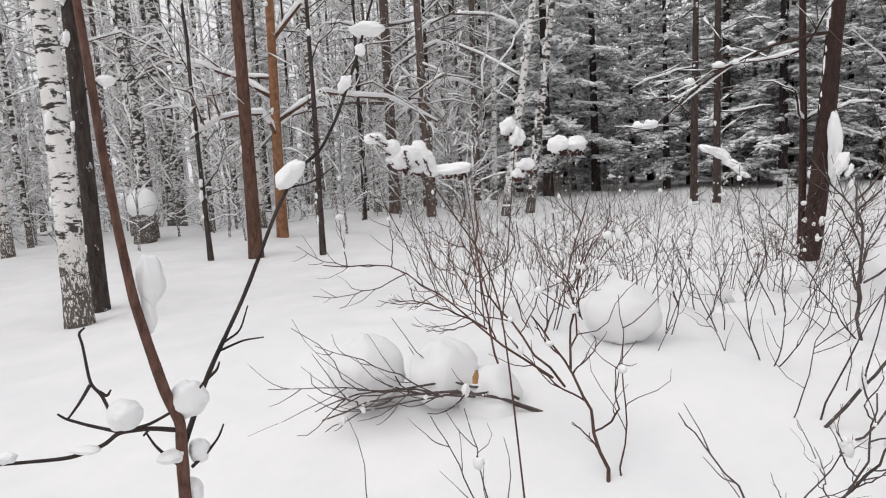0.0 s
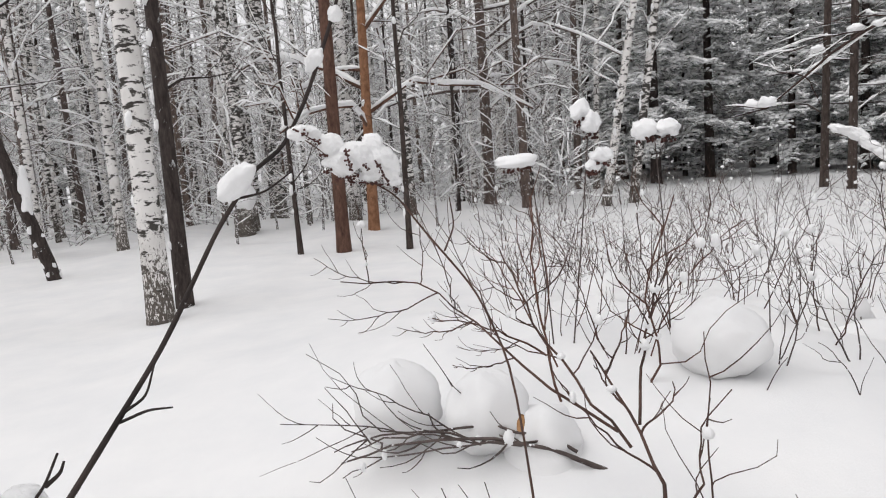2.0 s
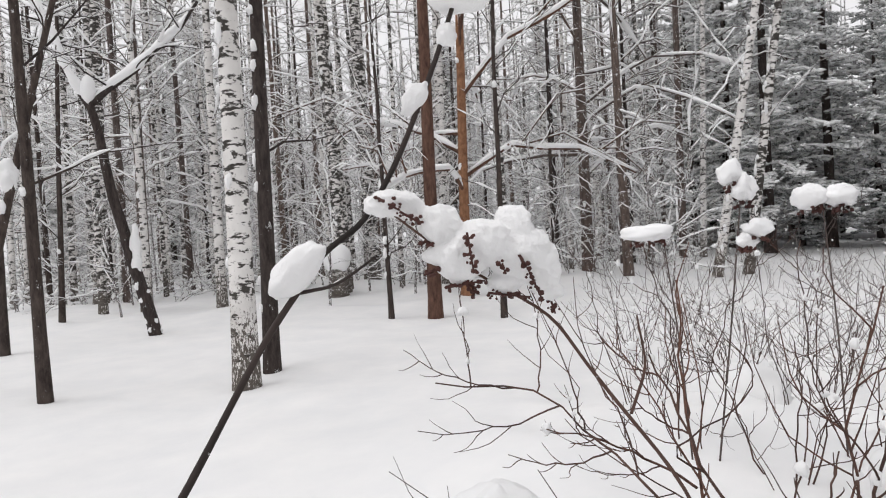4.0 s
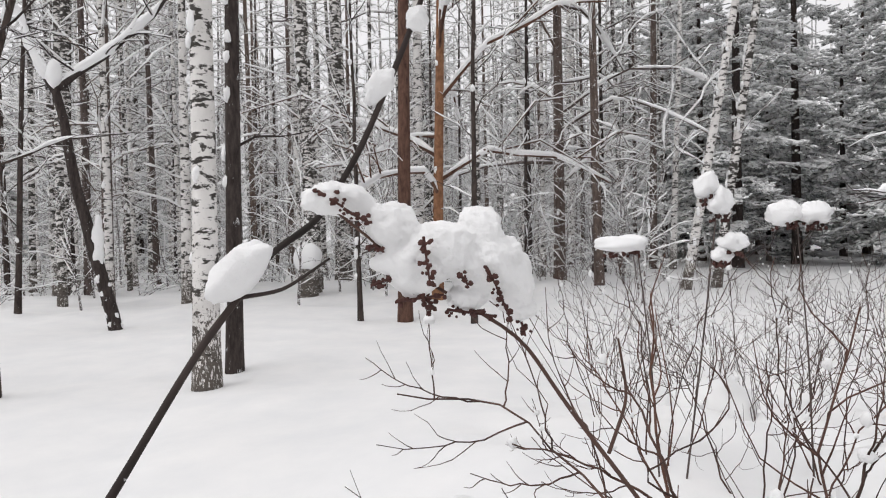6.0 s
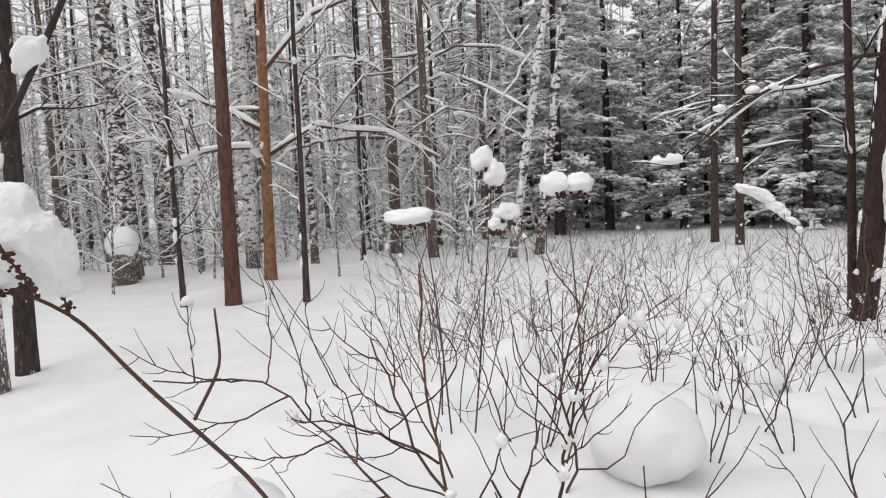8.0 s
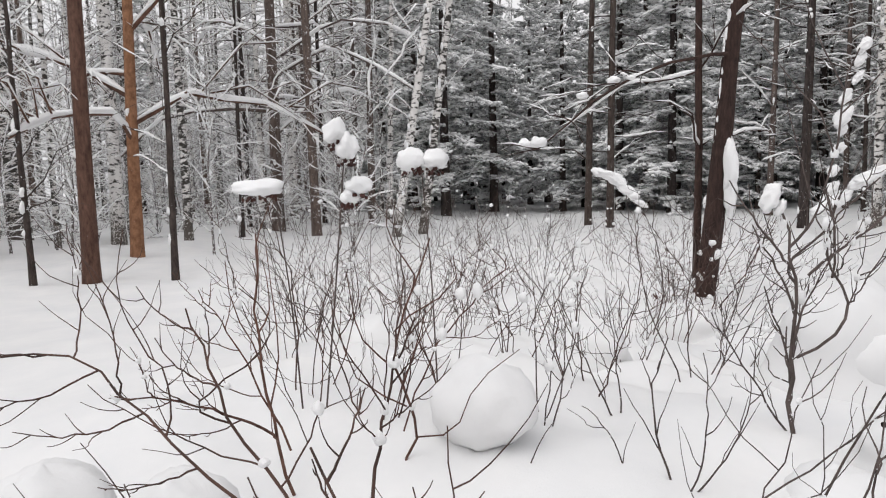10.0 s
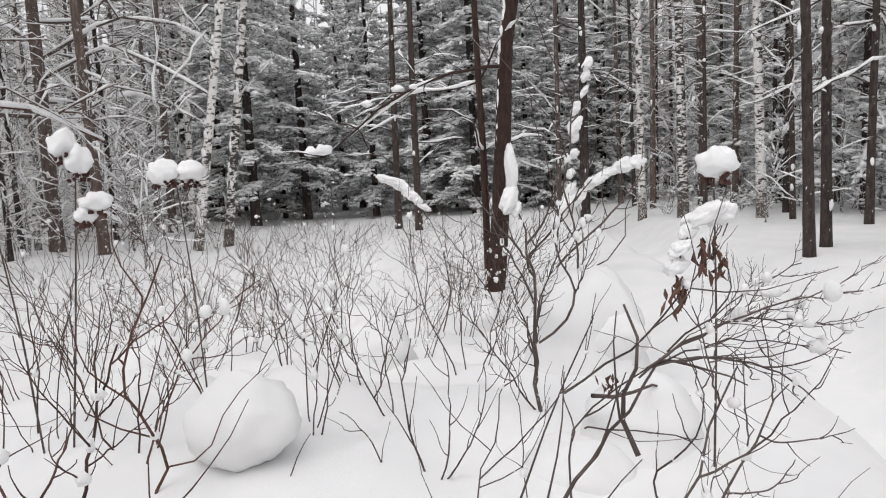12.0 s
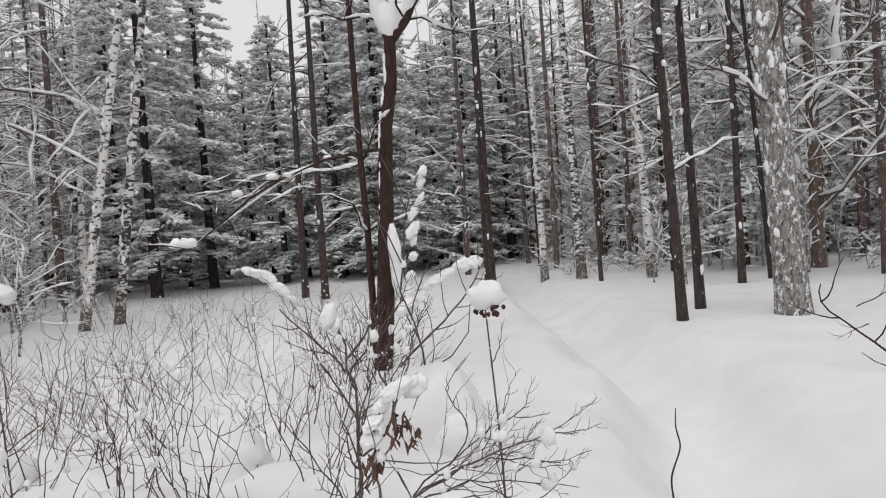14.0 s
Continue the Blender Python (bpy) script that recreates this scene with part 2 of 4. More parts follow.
gx = spaced(-600, 600, -5, 7, 0.085, 1.07)
gy = spaced(-600, 600, 2.4, 11, 0.085, 1.07)
GX, GY = np.meshgrid(gx, gy)
GZ = height(GX, GY)
tex = np.array([noise.noise(Vector((x * 1.3, y * 1.3, 0))) + 0.4 * noise.noise(Vector((x * 4, y * 4, 3))) for x, y in zip(GX.ravel(), GY.ravel())])
GZ = GZ + 0.016 * tex.reshape(GX.shape)
gg = Geo()
nx = len(gx)
ii = np.arange(len(gy) - 1)[:, None] * nx
jj = np.arange(nx - 1)[None, :]
gg.add(np.stack([GX, GY, GZ], -1).reshape(-1, 3), np.stack([ii + jj, ii + jj + 1, ii + nx + jj + 1, ii + nx + jj], -1).reshape(-1, 4))
ground = new("ground", gg.mesh("ground", SNOW))
tagged(ground, "deep untouched white snow with a soft ski trail", "snow ground", kind="structure")


# ---- trees ----
def limb(wood, snow, a, b, r, rnd, depth, sag=0.1, keep=0.75, snow_w=1.7, wob=0.05, twigs=4, sides=4, thick=0.9):
    """A branch from a to b with side twigs, and the snow that lies on it."""
    a, b = np.asarray(a, float), np.asarray(b, float)
    ln = np.linalg.norm(b - a)
    m = 5 if sides > 3 else 3
    p = bent(a, b, sag * ln, wob * ln, m, rnd)
    wood.tube(p, np.linspace(r, r * 0.3, m), sides)
    slope = abs(b[2] - a[2]) / (ln + 1e-6)
    if slope < 0.85:
        snow_on(snow, p, max(r * snow_w, 0.010), rnd, keep, thick, 4 if sides > 3 else 3, 8 if sides > 3 else 3)
    if depth > 0:
        for k in range(twigs):
            s = rnd.uniform(0.25, 0.95)
            i = min(m - 2, int(s * (m - 1)))
            q = p[i] + (p[i + 1] - p[i]) * (s * (m - 1) - i)
            d = (b - a) / ln
            side = np.array([rnd.gauss(0, 1), rnd.gauss(0, 1), rnd.gauss(0.1, 0.6)])
            e = q + (d * 0.8 + side * 0.55) * ln * rnd.uniform(0.22, 0.45)
            limb(wood, snow, q, e, r * 0.45, rnd, depth - 1, sag, keep, snow_w * 1.15, wob, max(2, twigs - 1), 3, thick)


def trunk_tube(g, lean, h, r, rnd, sides=12, wob=0.04, root=1.25):
    n = 14
    s = np.linspace(0, 1, n) ** 1.3
    z = -0.25 + s * (h + 0.25)
    wx = np.cumsum([rnd.gauss(0, wob) * 0.3 for _ in range(n)])
    wy = np.cumsum([rnd.gauss(0, wob) * 0.3 for _ in range(n)])
    p = np.stack([lean[0] * z + wx * s * 1.5, lean[1] * z + wy * s * 1.5, z], -1)
    rad = r * (1 - 0.75 * s) * (1 + (root - 1) * np.exp(-np.maximum(z, 0) / 0.25))
    g.tube(p, rad, sides)
    return p


def at_height(p, z):
    i = int(np.clip(np.searchsorted(p[:, 2], z) - 1, 0, len(p) - 2))
    f = (z - p[i, 2]) / (p[i + 1, 2] - p[i, 2])
    return p[i] + (p[i + 1] - p[i]) * f


def tree(name, x, y, diam, bark, label, lean=(0, 0), h=15.0, seed=1, low=2.5, limbs=14, reach=1.5, rise=0.4, r_limb=0.02,
         wood=None, category="tree", group="forest trees", twigs=4, keep=0.75, snow_w=1.7, depth=1, top=None, wob=0.04, spread=0.35, thick=0.9, patches=5, split=True, bow=0.06):
    """A standing tree: trunk, bare limbs, and the snow that lies on both."""
    rnd = random.Random(seed)
    t = thing(name, pose(x, y, hz(x, y)), label, category, group)
    g = Geo()
    p = trunk_tube(g, lean, h, diam / 2, rnd, wob=wob)
    part("trunk", g, bark, t)
    w, s = Geo(), Geo()
    top = top or h * 0.9
    for k in range(limbs):
        z = low + (top - low) * ((k + rnd.random()) / limbs) ** 1.15
        a = at_height(p, z)
        ang = rnd.uniform(0, 2 * math.pi)
        ln = reach * rnd.uniform(0.6, 1.25)
        b = a + np.array([math.cos(ang) * ln, math.sin(ang) * ln, ln * rnd.gauss(rise, spread)])
        limb(w, s, a, b, r_limb * rnd.uniform(0.7, 1.2), rnd, depth, bow, keep, snow_w, 0.05, twigs, 4, thick)
        if split:
            part("limb", w, wood or bark, t)
            w = Geo()
    for k in range(patches):
        a = at_height(p, rnd.uniform(0.4, 6))
        ang = rnd.uniform(2.0, 5.0)
        rr = diam * 0.42
        s.lump(a + (math.cos(ang) * rr, math.sin(ang) * rr, 0), 0.04, 0.04, rnd.uniform(0.05, 0.12), 0.5, 5, 6, rnd.random() * 9)
    if w.n:
        tagged(part("crown", w, wood or bark, t), kind="stuff")
    if s.n:
        tagged(part("snow_cover", s, PUFF, t, "white snow lying on the limbs"), kind="stuff")
    return t


def spruce(name, x, y, h, seed, label, reach=2.2, low=0.8, n=64, group="dark spruces"):
    rnd = random.Random(seed)
    t = thing(name, pose(x, y, hz(x, y)), label, "tree", group)
    g = Geo()
    p = trunk_tube(g, (0, 0), h, h * 0.011 + 0.03, rnd, 7, 0.02)
    part("trunk", g, DARK, t)
    need, s = Geo(), Geo()
    for k in range(n):
        f = ((k + rnd.random()) / n) ** 0.85
        z = low + (h - low) * f
        ln = reach * (1 - f) ** 0.75 * rnd.uniform(0.7, 1.15) + 0.15
        ang = k * 2.4 + rnd.uniform(-0.4, 0.4)
        a = at_height(p, z)
        u = np.array([math.cos(ang), math.sin(ang), 0])
        v = np.array([-u[1], u[0], 0])
        b = a + u * ln + np.array([0, 0, -ln * rnd.uniform(0.1, 0.4)])
        q = bent(a, b, 0.06 * ln, 0.03, 5, rnd)
        need.tube(q, np.linspace(0.022, 0.006, 5), 3)
        for c in range(int(5 + ln * 7)):
            w = rnd.uniform(0.1, 1.0)
            i = min(3, int(w * 4))
            o = q[i] + (q[i + 1] - q[i]) * (w * 4 - i)
            sd = rnd.choice((-1, 1))
            e = o + u * rnd.uniform(0.0, 0.3) + v * sd * rnd.uniform(0.1, 0.32) * (0.5 + 0.35 * ln) + np.array([0, 0, rnd.uniform(-0.2, 0.05)])
            need.blade(o, e, rnd.uniform(0.05, 0.11), 0.05)
            for _ in range(3):
                m = o + (e - o) * rnd.uniform(0.2, 1.0) + np.array([rnd.gauss(0, 0.06), rnd.gauss(0, 0.06), 0.035])
                d = np.array([rnd.gauss(0, 1), rnd.gauss(0, 1), rnd.gauss(0, 0.35)]) * 0.095
                s.pad(m - d, m + d, rnd.uniform(0.06, 0.13), 0.06)
        snow_on(s, q[1:], 0.075, rnd, 0.85, 0.6, 4, 6)
    tagged(part("crown", need, NEEDLE, t, "dark green needled boughs"), kind="stuff")
    tagged(part("snow_cover", s, PUFF, t, "white snow lying on the boughs"), kind="stuff")
    return t


BIRCH_L = "white birch trunk with black scars in deep snow"
tree("birch_tree", -4.23, 6.43, 0.25, BIRCH, "thick white birch with coarse dark plates at its foot", (0.012, 0.012), 15, 3, 3.6, 8, 1.4, 0.5, 0.02, TWIG, patches=9)
tree("pine_tree", -4.56, 7.07, 0.18, DARK, "dark rough trunk flecked with snow beside a birch", (0.018, 0.018), 14, 5, 2.2, 9, 0.7, 0.1, 0.014, patches=16)
tree("aspen_tree", -5.75, 5.35, 0.12, DARK, "slim dark leaning trunk in deep snow", (-0.005, 0.0), 10, 6, 2.0, 9, 1.1, 0.6, 0.013)
tree("aspen_tree", -9.3, 6.57, 0.12, DARK, "slim dark trunk in deep snow", (0.01, 0.02), 10, 7, 1.6, 9, 1.2, 0.5, 0.013)
tree("birch_tree", -15.2, 11.4, 0.38, BIRCH_DARK, "dark scarred birch among thin trees", (0.02, 0.03), 16, 8, 3, 10, 1.8, 0.5, 0.022, TWIG)
tree("birch_tree", -8.95, 13.5, 0.32, BIRCH_DARK, "scarred birch behind a snow-capped stump", (-0.022, -0.02), 16, 9, 3, 10, 1.5, 0.5, 0.02, TWIG, patches=9)
tree("birch_tree", -11.2, 17.5, 0.5, BIRCH_DARK, "thick dark grey birch with lichen", (0.0, 0.0), 18, 10, 4, 10, 2.0, 0.5, 0.03, TWIG)
tree("birch_tree", -8.0, 16.6, 0.32, BIRCH, "white birch standing between two pines", (0.01, 0.01), 16, 11, 3, 10, 1.6, 0.5, 0.02, TWIG)
tree("pine_tree", -4.86, 10.9, 0.23, PINE, "straight red-brown pine trunk in deep snow", (0.012, 0.008), 16, 12, 4.5, 9, 1.6, 0.4, 0.025, patches=3)
tree("pine_tree", -5.77, 13.6, 0.23, ORANGE, "pine with peeling orange bark and snowy limbs", (0.025, 0.015), 14, 13, 2.0, 20, 3.2, 0.25, 0.045, PINE, snow_w=1.8, keep=0.97, twigs=5, depth=2, bow=0.17)
tree("aspen_tree", -3.76, 11.17, 0.10, DARK, "slim dark sapling with a few snowy twigs", (0.02, 0.01), 8, 14, 1.2, 12, 0.9, 0.7, 0.01)
tree("aspen_tree", -5.6, 10.7, 0.09, DARK, "thin dark sapling with upright twigs", (-0.01, 0.0), 7, 15, 0.7, 12, 1.0, 1.1, 0.01)
tree("aspen_tree", -5.3, 17.4, 0.11, DARK, "thin dark trunk among pines", (0.015, 0.005), 10, 16, 1.6, 12, 1.2, 0.4, 0.012)
tree("pine_tree", -4.86, 18.75, 0.33, PINE_GREY, "dark brown pine with long arching snowy limbs", (0.012, 0.004), 17, 17, 2.0, 28, 3.8, 0.05, 0.05, snow_w=1.8, keep=0.97, twigs=5, depth=2, bow=0.19)
tree("birch_tree", -6.9, 26.3, 0.3, BIRCH, BIRCH_L, (0.01, 0.0), 17, 18, 3, 12, 1.8, 0.4, 0.02, TWIG)
tree("pine_tree", -4.7, 21.7, 0.2, PINE_GREY, "slim grey pine in deep snow", (0.01, 0.0), 16, 19, 3, 14, 1.8, 0.2, 0.02)
tree("pine_tree", -3.4, 24.2, 0.27, PINE_GREY, "grey pine trunk in deep snow", (0.015, 0.003), 18, 20, 4, 14, 2.0, 0.2, 0.025)
tree("birch_tree", -2.75, 24.0, 0.22, BIRCH, BIRCH_L, (0.04, 0.0), 17, 21, 3, 10, 1.5, 0.4, 0.02, TWIG)
tree("birch_tree", -1.42, 17.0, 0.21, BIRCH, "leaning white birch with snow on its side", (0.175, 0.0), 15, 22, 2.2, 12, 1.6, 0.3, 0.018, FROST, wob=0.01, patches=30)
tree("aspen_tree", -0.88, 17.8, 0.22, BIRCH_DARK, "grey leaning trunk with snow on its side", (0.145, 0.0), 16, 23, 2.6, 12, 1.7, 0.3, 0.018, FROST, wob=0.01, patches=30)
tree("pine_tree", 3.5, 20.3, 0.2, DARK, "dark pine trunk with drooping snowy limbs", (0.012, 0), 16, 24, 1.6, 22, 2.0, -0.1, 0.02, snow_w=2.0)
tree("pine_tree", 3.9, 19.2, 0.2, DARK, "dark pine trunk with drooping snowy limbs", (0.01, 0), 16, 25, 1.6, 22, 2.0, -0.1, 0.02, snow_w=2.0)
tree("pine_tree", 8.75, 19.1, 0.19, DARK, "dark slim pine with snowy limbs", (0, 0), 15, 26, 2, 20, 1.8, 0.1, 0.018)
tree("pine_tree", 8.0, 17.7, 0.14, DARK, "thin dark pine with snowy limbs", (0.01, 0), 13, 27, 1.5, 20, 1.5, 0.1, 0.015)
tree("birch_tree", 10.3, 18.8, 0.23, BIRCH, BIRCH_L, (0, 0), 15, 28, 3, 12, 1.5, 0.3, 0.018, TWIG)
tree("birch_tree", 10.7, 17.4, 0.28, BIRCH_DARK, "dark scarred birch in deep snow", (-0.01, 0), 15, 29, 3, 12, 1.5, 0.3, 0.018, TWIG)
tree("pine_tree", 10.6, 16.3, 0.11, DARK, "thin dark pine with snowy limbs", (0, 0), 12, 30, 1.2, 18, 1.3, 0.2, 0.014)
tree("birch_tree", 11.8, 15.8, 0.25, BIRCH, BIRCH_L, (-0.02, 0.015), 15, 31, 3, 12, 1.5, 0.3, 0.018, TWIG)
tree("pine_tree", 11.8, 14.8, 0.13, DARK, "thin dark pine with snowy limbs", (-0.01, 0.01), 13, 32, 1.8, 18, 1.4, 0.2, 0.014)
tree("pine_tree", 7.62, 9.65, 0.15, DARK, "straight dark pine trunk beside the trail", (-0.014, 0.012), 13, 33, 2.1, 16, 1.6, 0.2, 0.016, wob=0.02, snow_w=2.0)
tree("pine_tree", 8.75, 10.58, 0.16, DARK, "straight dark pine trunk beside the trail", (-0.006, 0.005), 13, 34, 2.1, 16, 1.6, 0.2, 0.016, wob=0.02, snow_w=2.0)
tree("pine_tree", 11.6, 12.6, 0.16, DARK, "dark pine trunk with snowy limbs", (0.01, -0.01), 13, 35, 1.8, 18, 1.5, 0.2, 0.016)
tree("pine_tree", 12.6, 12.8, 0.12, DARK, "thin dark pine with snowy limbs", (-0.03, 0.03), 13, 36, 1.8, 18, 1.5, 0.2, 0.016)
tree("birch_tree", 9.2, 9.2, 0.46, GNARLED, "thick gnarled birch plastered with snow", (-0.017, 0.02), 15, 37, 3.0, 12, 1.8, 0.4, 0.03, TWIG, patches=26)
tree("pine_tree", 15.3, 13.9, 0.34, PINE_GREY, "thick brown pine with long snow-laden limbs", (0.006, -0.008), 17, 38, 1.2, 30, 3.4, 0.6, 0.045, snow_w=2.2, keep=0.97, twigs=5, bow=-0.04)
tree("pine_tree", 12.9, 10.1, 0.13, DARK, "thin dark pine in deep snow", (0.02, -0.03), 13, 39, 1.8, 18, 1.5, 0.2, 0.016)
tree("aspen_tree", 8.95, 7.2, 0.11, DARK, "slim dark trunk beside the trail", (0.02, -0.03), 9, 40, 2.6, 10, 1.2, 0.5, 0.012)
tree("aspen_tree", -11.7, 8.6, 0.11, DARK, "slim dark trunk among thin trees", (0.02, 0.04), 10, 41, 1.5, 12, 1.2, 0.6, 0.012)


def forked(name, x, y, label, diam, fork, left, right, bark, seed, patch=None, extra=None):
    """A trunk that parts into two limbs at the fork, with snow lodged in it. Points are offsets from the foot."""
    rnd = random.Random(seed)
    t = thing(name, pose(x, y, hz(x, y)), label, "tree", "forest trees")
    w, s, g = Geo(), Geo(), Geo()
    fk = np.array(fork)
    foot = np.array((0, 0, -0.25))
    p = bent(foot, fk, 0, 0.03, 9, rnd)
    g.tube(p, diam / 2 * np.linspace(1.25, 0.72, 9), 12)
    part("trunk", g, bark, t)
    for e in (left, right):
        e = np.array(e)
        q = bent(fk - (0, 0, 0.05), e, -0.12, 0.05, 6, rnd)
        w.tube(q, diam * np.linspace(0.33, 0.14, 6), 8)
        snow_on(s, q, diam * 0.42, rnd, 0.97, 1.1, 7)
        for k in range(10):
            i = rnd.randint(1, 4)
            b = q[i] + np.array([rnd.gauss(0, 0.7), rnd.gauss(0, 0.7), rnd.uniform(-0.1, 0.7)])
            limb(w, s, q[i], b, 0.016, rnd, 1, 0.05, 0.85, 2.2)
    s.lump(fk + (0, 0, 0.18), diam * 0.75, diam * 0.7, 0.26, 0.3, 7, 9, seed)
    for k in range(16):
        c = at_height(p, fk[2] * (0.42 + 0.034 * k + rnd.uniform(-0.01, 0.01))) + (-diam * rnd.uniform(0.36, 0.41), -diam * rnd.uniform(0.0, 0.15), 0)
        s.lump(c, diam * 0.10, diam * 0.12, rnd.uniform(0.05, 0.13), 0.4, 7, 7, k * 1.3)
    if patch:
        s.lump(patch, 0.075, 0.09, 0.30, 0.45, 14, 12, seed + 3)
        s.lump((patch[0], patch[1], patch[2] - 0.28), 0.06, 0.08, 0.25, 0.5, 12, 10, seed + 5)
    if extra is not None:
        q = bent((0.0, 0.15, -0.2), extra, 0, 0.05, 8, rnd)
        w.tube(q, np.linspace(0.045, 0.028, 8), 8)
        for k in range(8):
            i = rnd.randint(2, 7)
            limb(w, s, q[i], q[i] + np.array([rnd.gauss(0, 0.8), rnd.gauss(0, 0.8), rnd.uniform(-0.1, 0.5)]), 0.014, rnd, 1, 0.05, 0.85, 2.2)
    if extra is not None:
        q = bent(at_height(p, 2.55), (-1.85, -1.7, 1.55), 0.22, 0.03, 9, rnd)
        w.tube(q, np.linspace(0.022, 0.006, 9), 6)
        snow_on(s, q, 0.02, rnd, 0.7, 0.9)
        for k in range(9):
            i = rnd.randint(4, 8)
            b = q[i] + np.array([rnd.uniform(-0.7, 0.1), rnd.gauss(0, 0.3), rnd.uniform(-0.25, 0.3)])
            limb(w, s, q[i], b, 0.006, rnd, 1, 0.03, 0.8, 2.0)
        for k in range(6):
            i = rnd.randint(3, 8)
            z = rnd.uniform(0.03, 0.06)
            s.lump(q[i] + (rnd.gauss(0, 0.1), rnd.gauss(0, 0.1), 0.04), z * 1.3, z, z * 0.8, 0.45, 8, 9, k * 2.1)
    for k in range(14):
        z = rnd.uniform(0.05, 1.1)
        ang = rnd.uniform(0, 6.28)
        c = at_height(p, z) + (math.cos(ang) * diam * 0.5, math.sin(ang) * diam * 0.5, 0)
        s.lump(c, 0.04, 0.04, rnd.uniform(0.03, 0.08), 0.5, 5, 6, k)
    tagged(part("crown", w, bark, t), kind="stuff")
    tagged(part("snow_cover", s, PUFF, t, "white snow lodged in the fork and on the limbs"), kind="stuff")
    return t


forked("rowan_tree", 3.12, 9.45, "dark leaning forked tree with snow stuck to its bark", 0.19,
       (0.40, -0.09, 3.85), (0.0, 0.0, 5.4), (1.25, -0.3, 5.3), REDBARK, 51, (0.24, -0.16, 1.36), (0.05, 0.2, 6.0))
forked("rowan_tree", -8.8, 8.6, "dark forked sapling with thick snow in its crotch", 0.17,
       (-0.55, -0.55, 3.8), (-1.1, -1.0, 5.6), (0.6, 0.75, 5.5), DARK, 52, (-0.12, -0.2, 1.5))

# stump with its cap of snow
st = thing("tree_stump", pose(-8.7, 13.0, hz(-8.7, 13.0)), "old tree stump with a tall cap of snow", "stump")
g = Geo()
g.tube([(0, 0, -0.2), (0, 0, 0.2), (0.02, 0, 0.6), (0.03, 0, 0.66)], [0.27, 0.22, 0.21, 0.0], 12)
part("wood", g, BIRCH_DARK, st)
g = Geo()
g.lump((0.02, 0, 0.8), 0.32, 0.30, 0.36, 0.2, 12, 14, 4)
part("snow_cap", g, PUFF, st, "rounded white snow cap")


# ---- random forest: a few kinds, each built once and copied ----
def place(kinds, spots, rnd, group):
    first = {}
    for x, y in spots:
        k = rnd.randrange(len(kinds))
        m = pose(x, y, hz(x, y), 0, 0, rnd.uniform(0, 360))
        if k not in first:
            first[k] = kinds[k](x, y)
        else:
            copy_thing(first[k], m)


def scatter(n, az0, az1, r0, r1, gap, rnd, avoid=lambda x, y: False):
    """Spots in a sector seen from the walk, kept apart by gap."""
    out = []
    for _ in range(n * 30):
        if len(out) >= n:
            break
        az = radians(rnd.uniform(az0, az1))
        r = math.sqrt(rnd.uniform(r0 * r0, r1 * r1))
        x, y = 0.9 + r * math.sin(az), 2.2 + r * math.cos(az)
        if all((x - a) ** 2 + (y - b) ** 2 > gap * gap for a, b in out) and not avoid(x, y):
            out.append((x, y))
    return out


def clearing(x, y):
    """The open glade that runs away between the trees, and the trail."""
    return abs(x - 0.9 - 0.035 * y) < 1.9 and y < 33 or abs(x - trail_x(y) - 0.6) < 1.3


rnd = random.Random(11)
kinds = [lambda x, y, i=i: tree("birch_tree", x, y, (0.16, 0.22, 0.13, 0.19)[i], (BIRCH, BIRCH, BIRCH_DARK, BIRCH_DARK)[i], "slender birch in a snowy thicket",
         (0.012 * (i - 1.5), 0.01), 15, 60 + i, 2.0, 26, 1.5, 0.35, 0.013, FROST, keep=0.85, snow_w=2.2, depth=2, twigs=3, split=False) for i in range(4)]
place(kinds, scatter(80, -66, -9, 14, 36, 1.1, rnd), rnd, "")
kinds = [lambda x, y, i=i: tree("pine_tree", x, y, (0.2, 0.15, 0.24)[i], (PINE_GREY, DARK, PINE_GREY)[i], "grey-brown pine with bare snowy limbs",
         (0.01, 0.01 * (i - 1)), 16, 70 + i, 2.0, 30, 2.0, 0.1, 0.016, keep=0.88, snow_w=2.2, bow=0.1, depth=2, twigs=3, split=False) for i in range(3)]
place(kinds, scatter(34, -66, -9, 15, 36, 1.6, rnd), rnd, "")
place(kinds, scatter(52, 22, 66, 15, 36, 1.3, rnd, clearing), rnd, "")
# Unseen pines added behind the walk to cut sky light on near snow.
place(kinds, scatter(24, 75, 285, 9, 26, 2.2, rnd), rnd, "")
kinds = [lambda x, y, i=i: tree("sapling", x, y, (0.05, 0.04, 0.06, 0.035)[i], FROST, "thin bare sapling dusted with snow",
         (0.03 * (i - 1.5), 0.02), (4.2, 3.2, 5.2, 2.4)[i], 80 + i, 0.4, 20, 0.9, 0.7, 0.008, keep=0.85, snow_w=2.6, depth=2, twigs=3, split=False, category="sapling", group="saplings", patches=0, wob=0.12) for i in range(4)]
place(kinds, scatter(80, -66, -9, 12, 30, 0.7, rnd), rnd, "")
place(kinds, scatter(36, 24, 66, 14, 28, 0.9, rnd, clearing), rnd, "")
kinds = [lambda x, y, i=i: spruce("spruce_tree", x, y, (13, 11, 15, 7)[i], 90 + i, "dark green spruce laden with snow", (2.9, 2.6, 3.2, 2.0)[i], (0.5, 0.9, 1.2, 0.3)[i], (90, 80, 98, 60)[i]) for i in range(4)]
place(kinds, scatter(36, -10, 27, 24, 40, 1.8, rnd, lambda x, y: abs(x - 2.0) < 1.6 and y < 29), rnd, "")
place(kinds, scatter(17, 24, 66, 19, 38, 2.4, rnd, clearing), rnd, "")
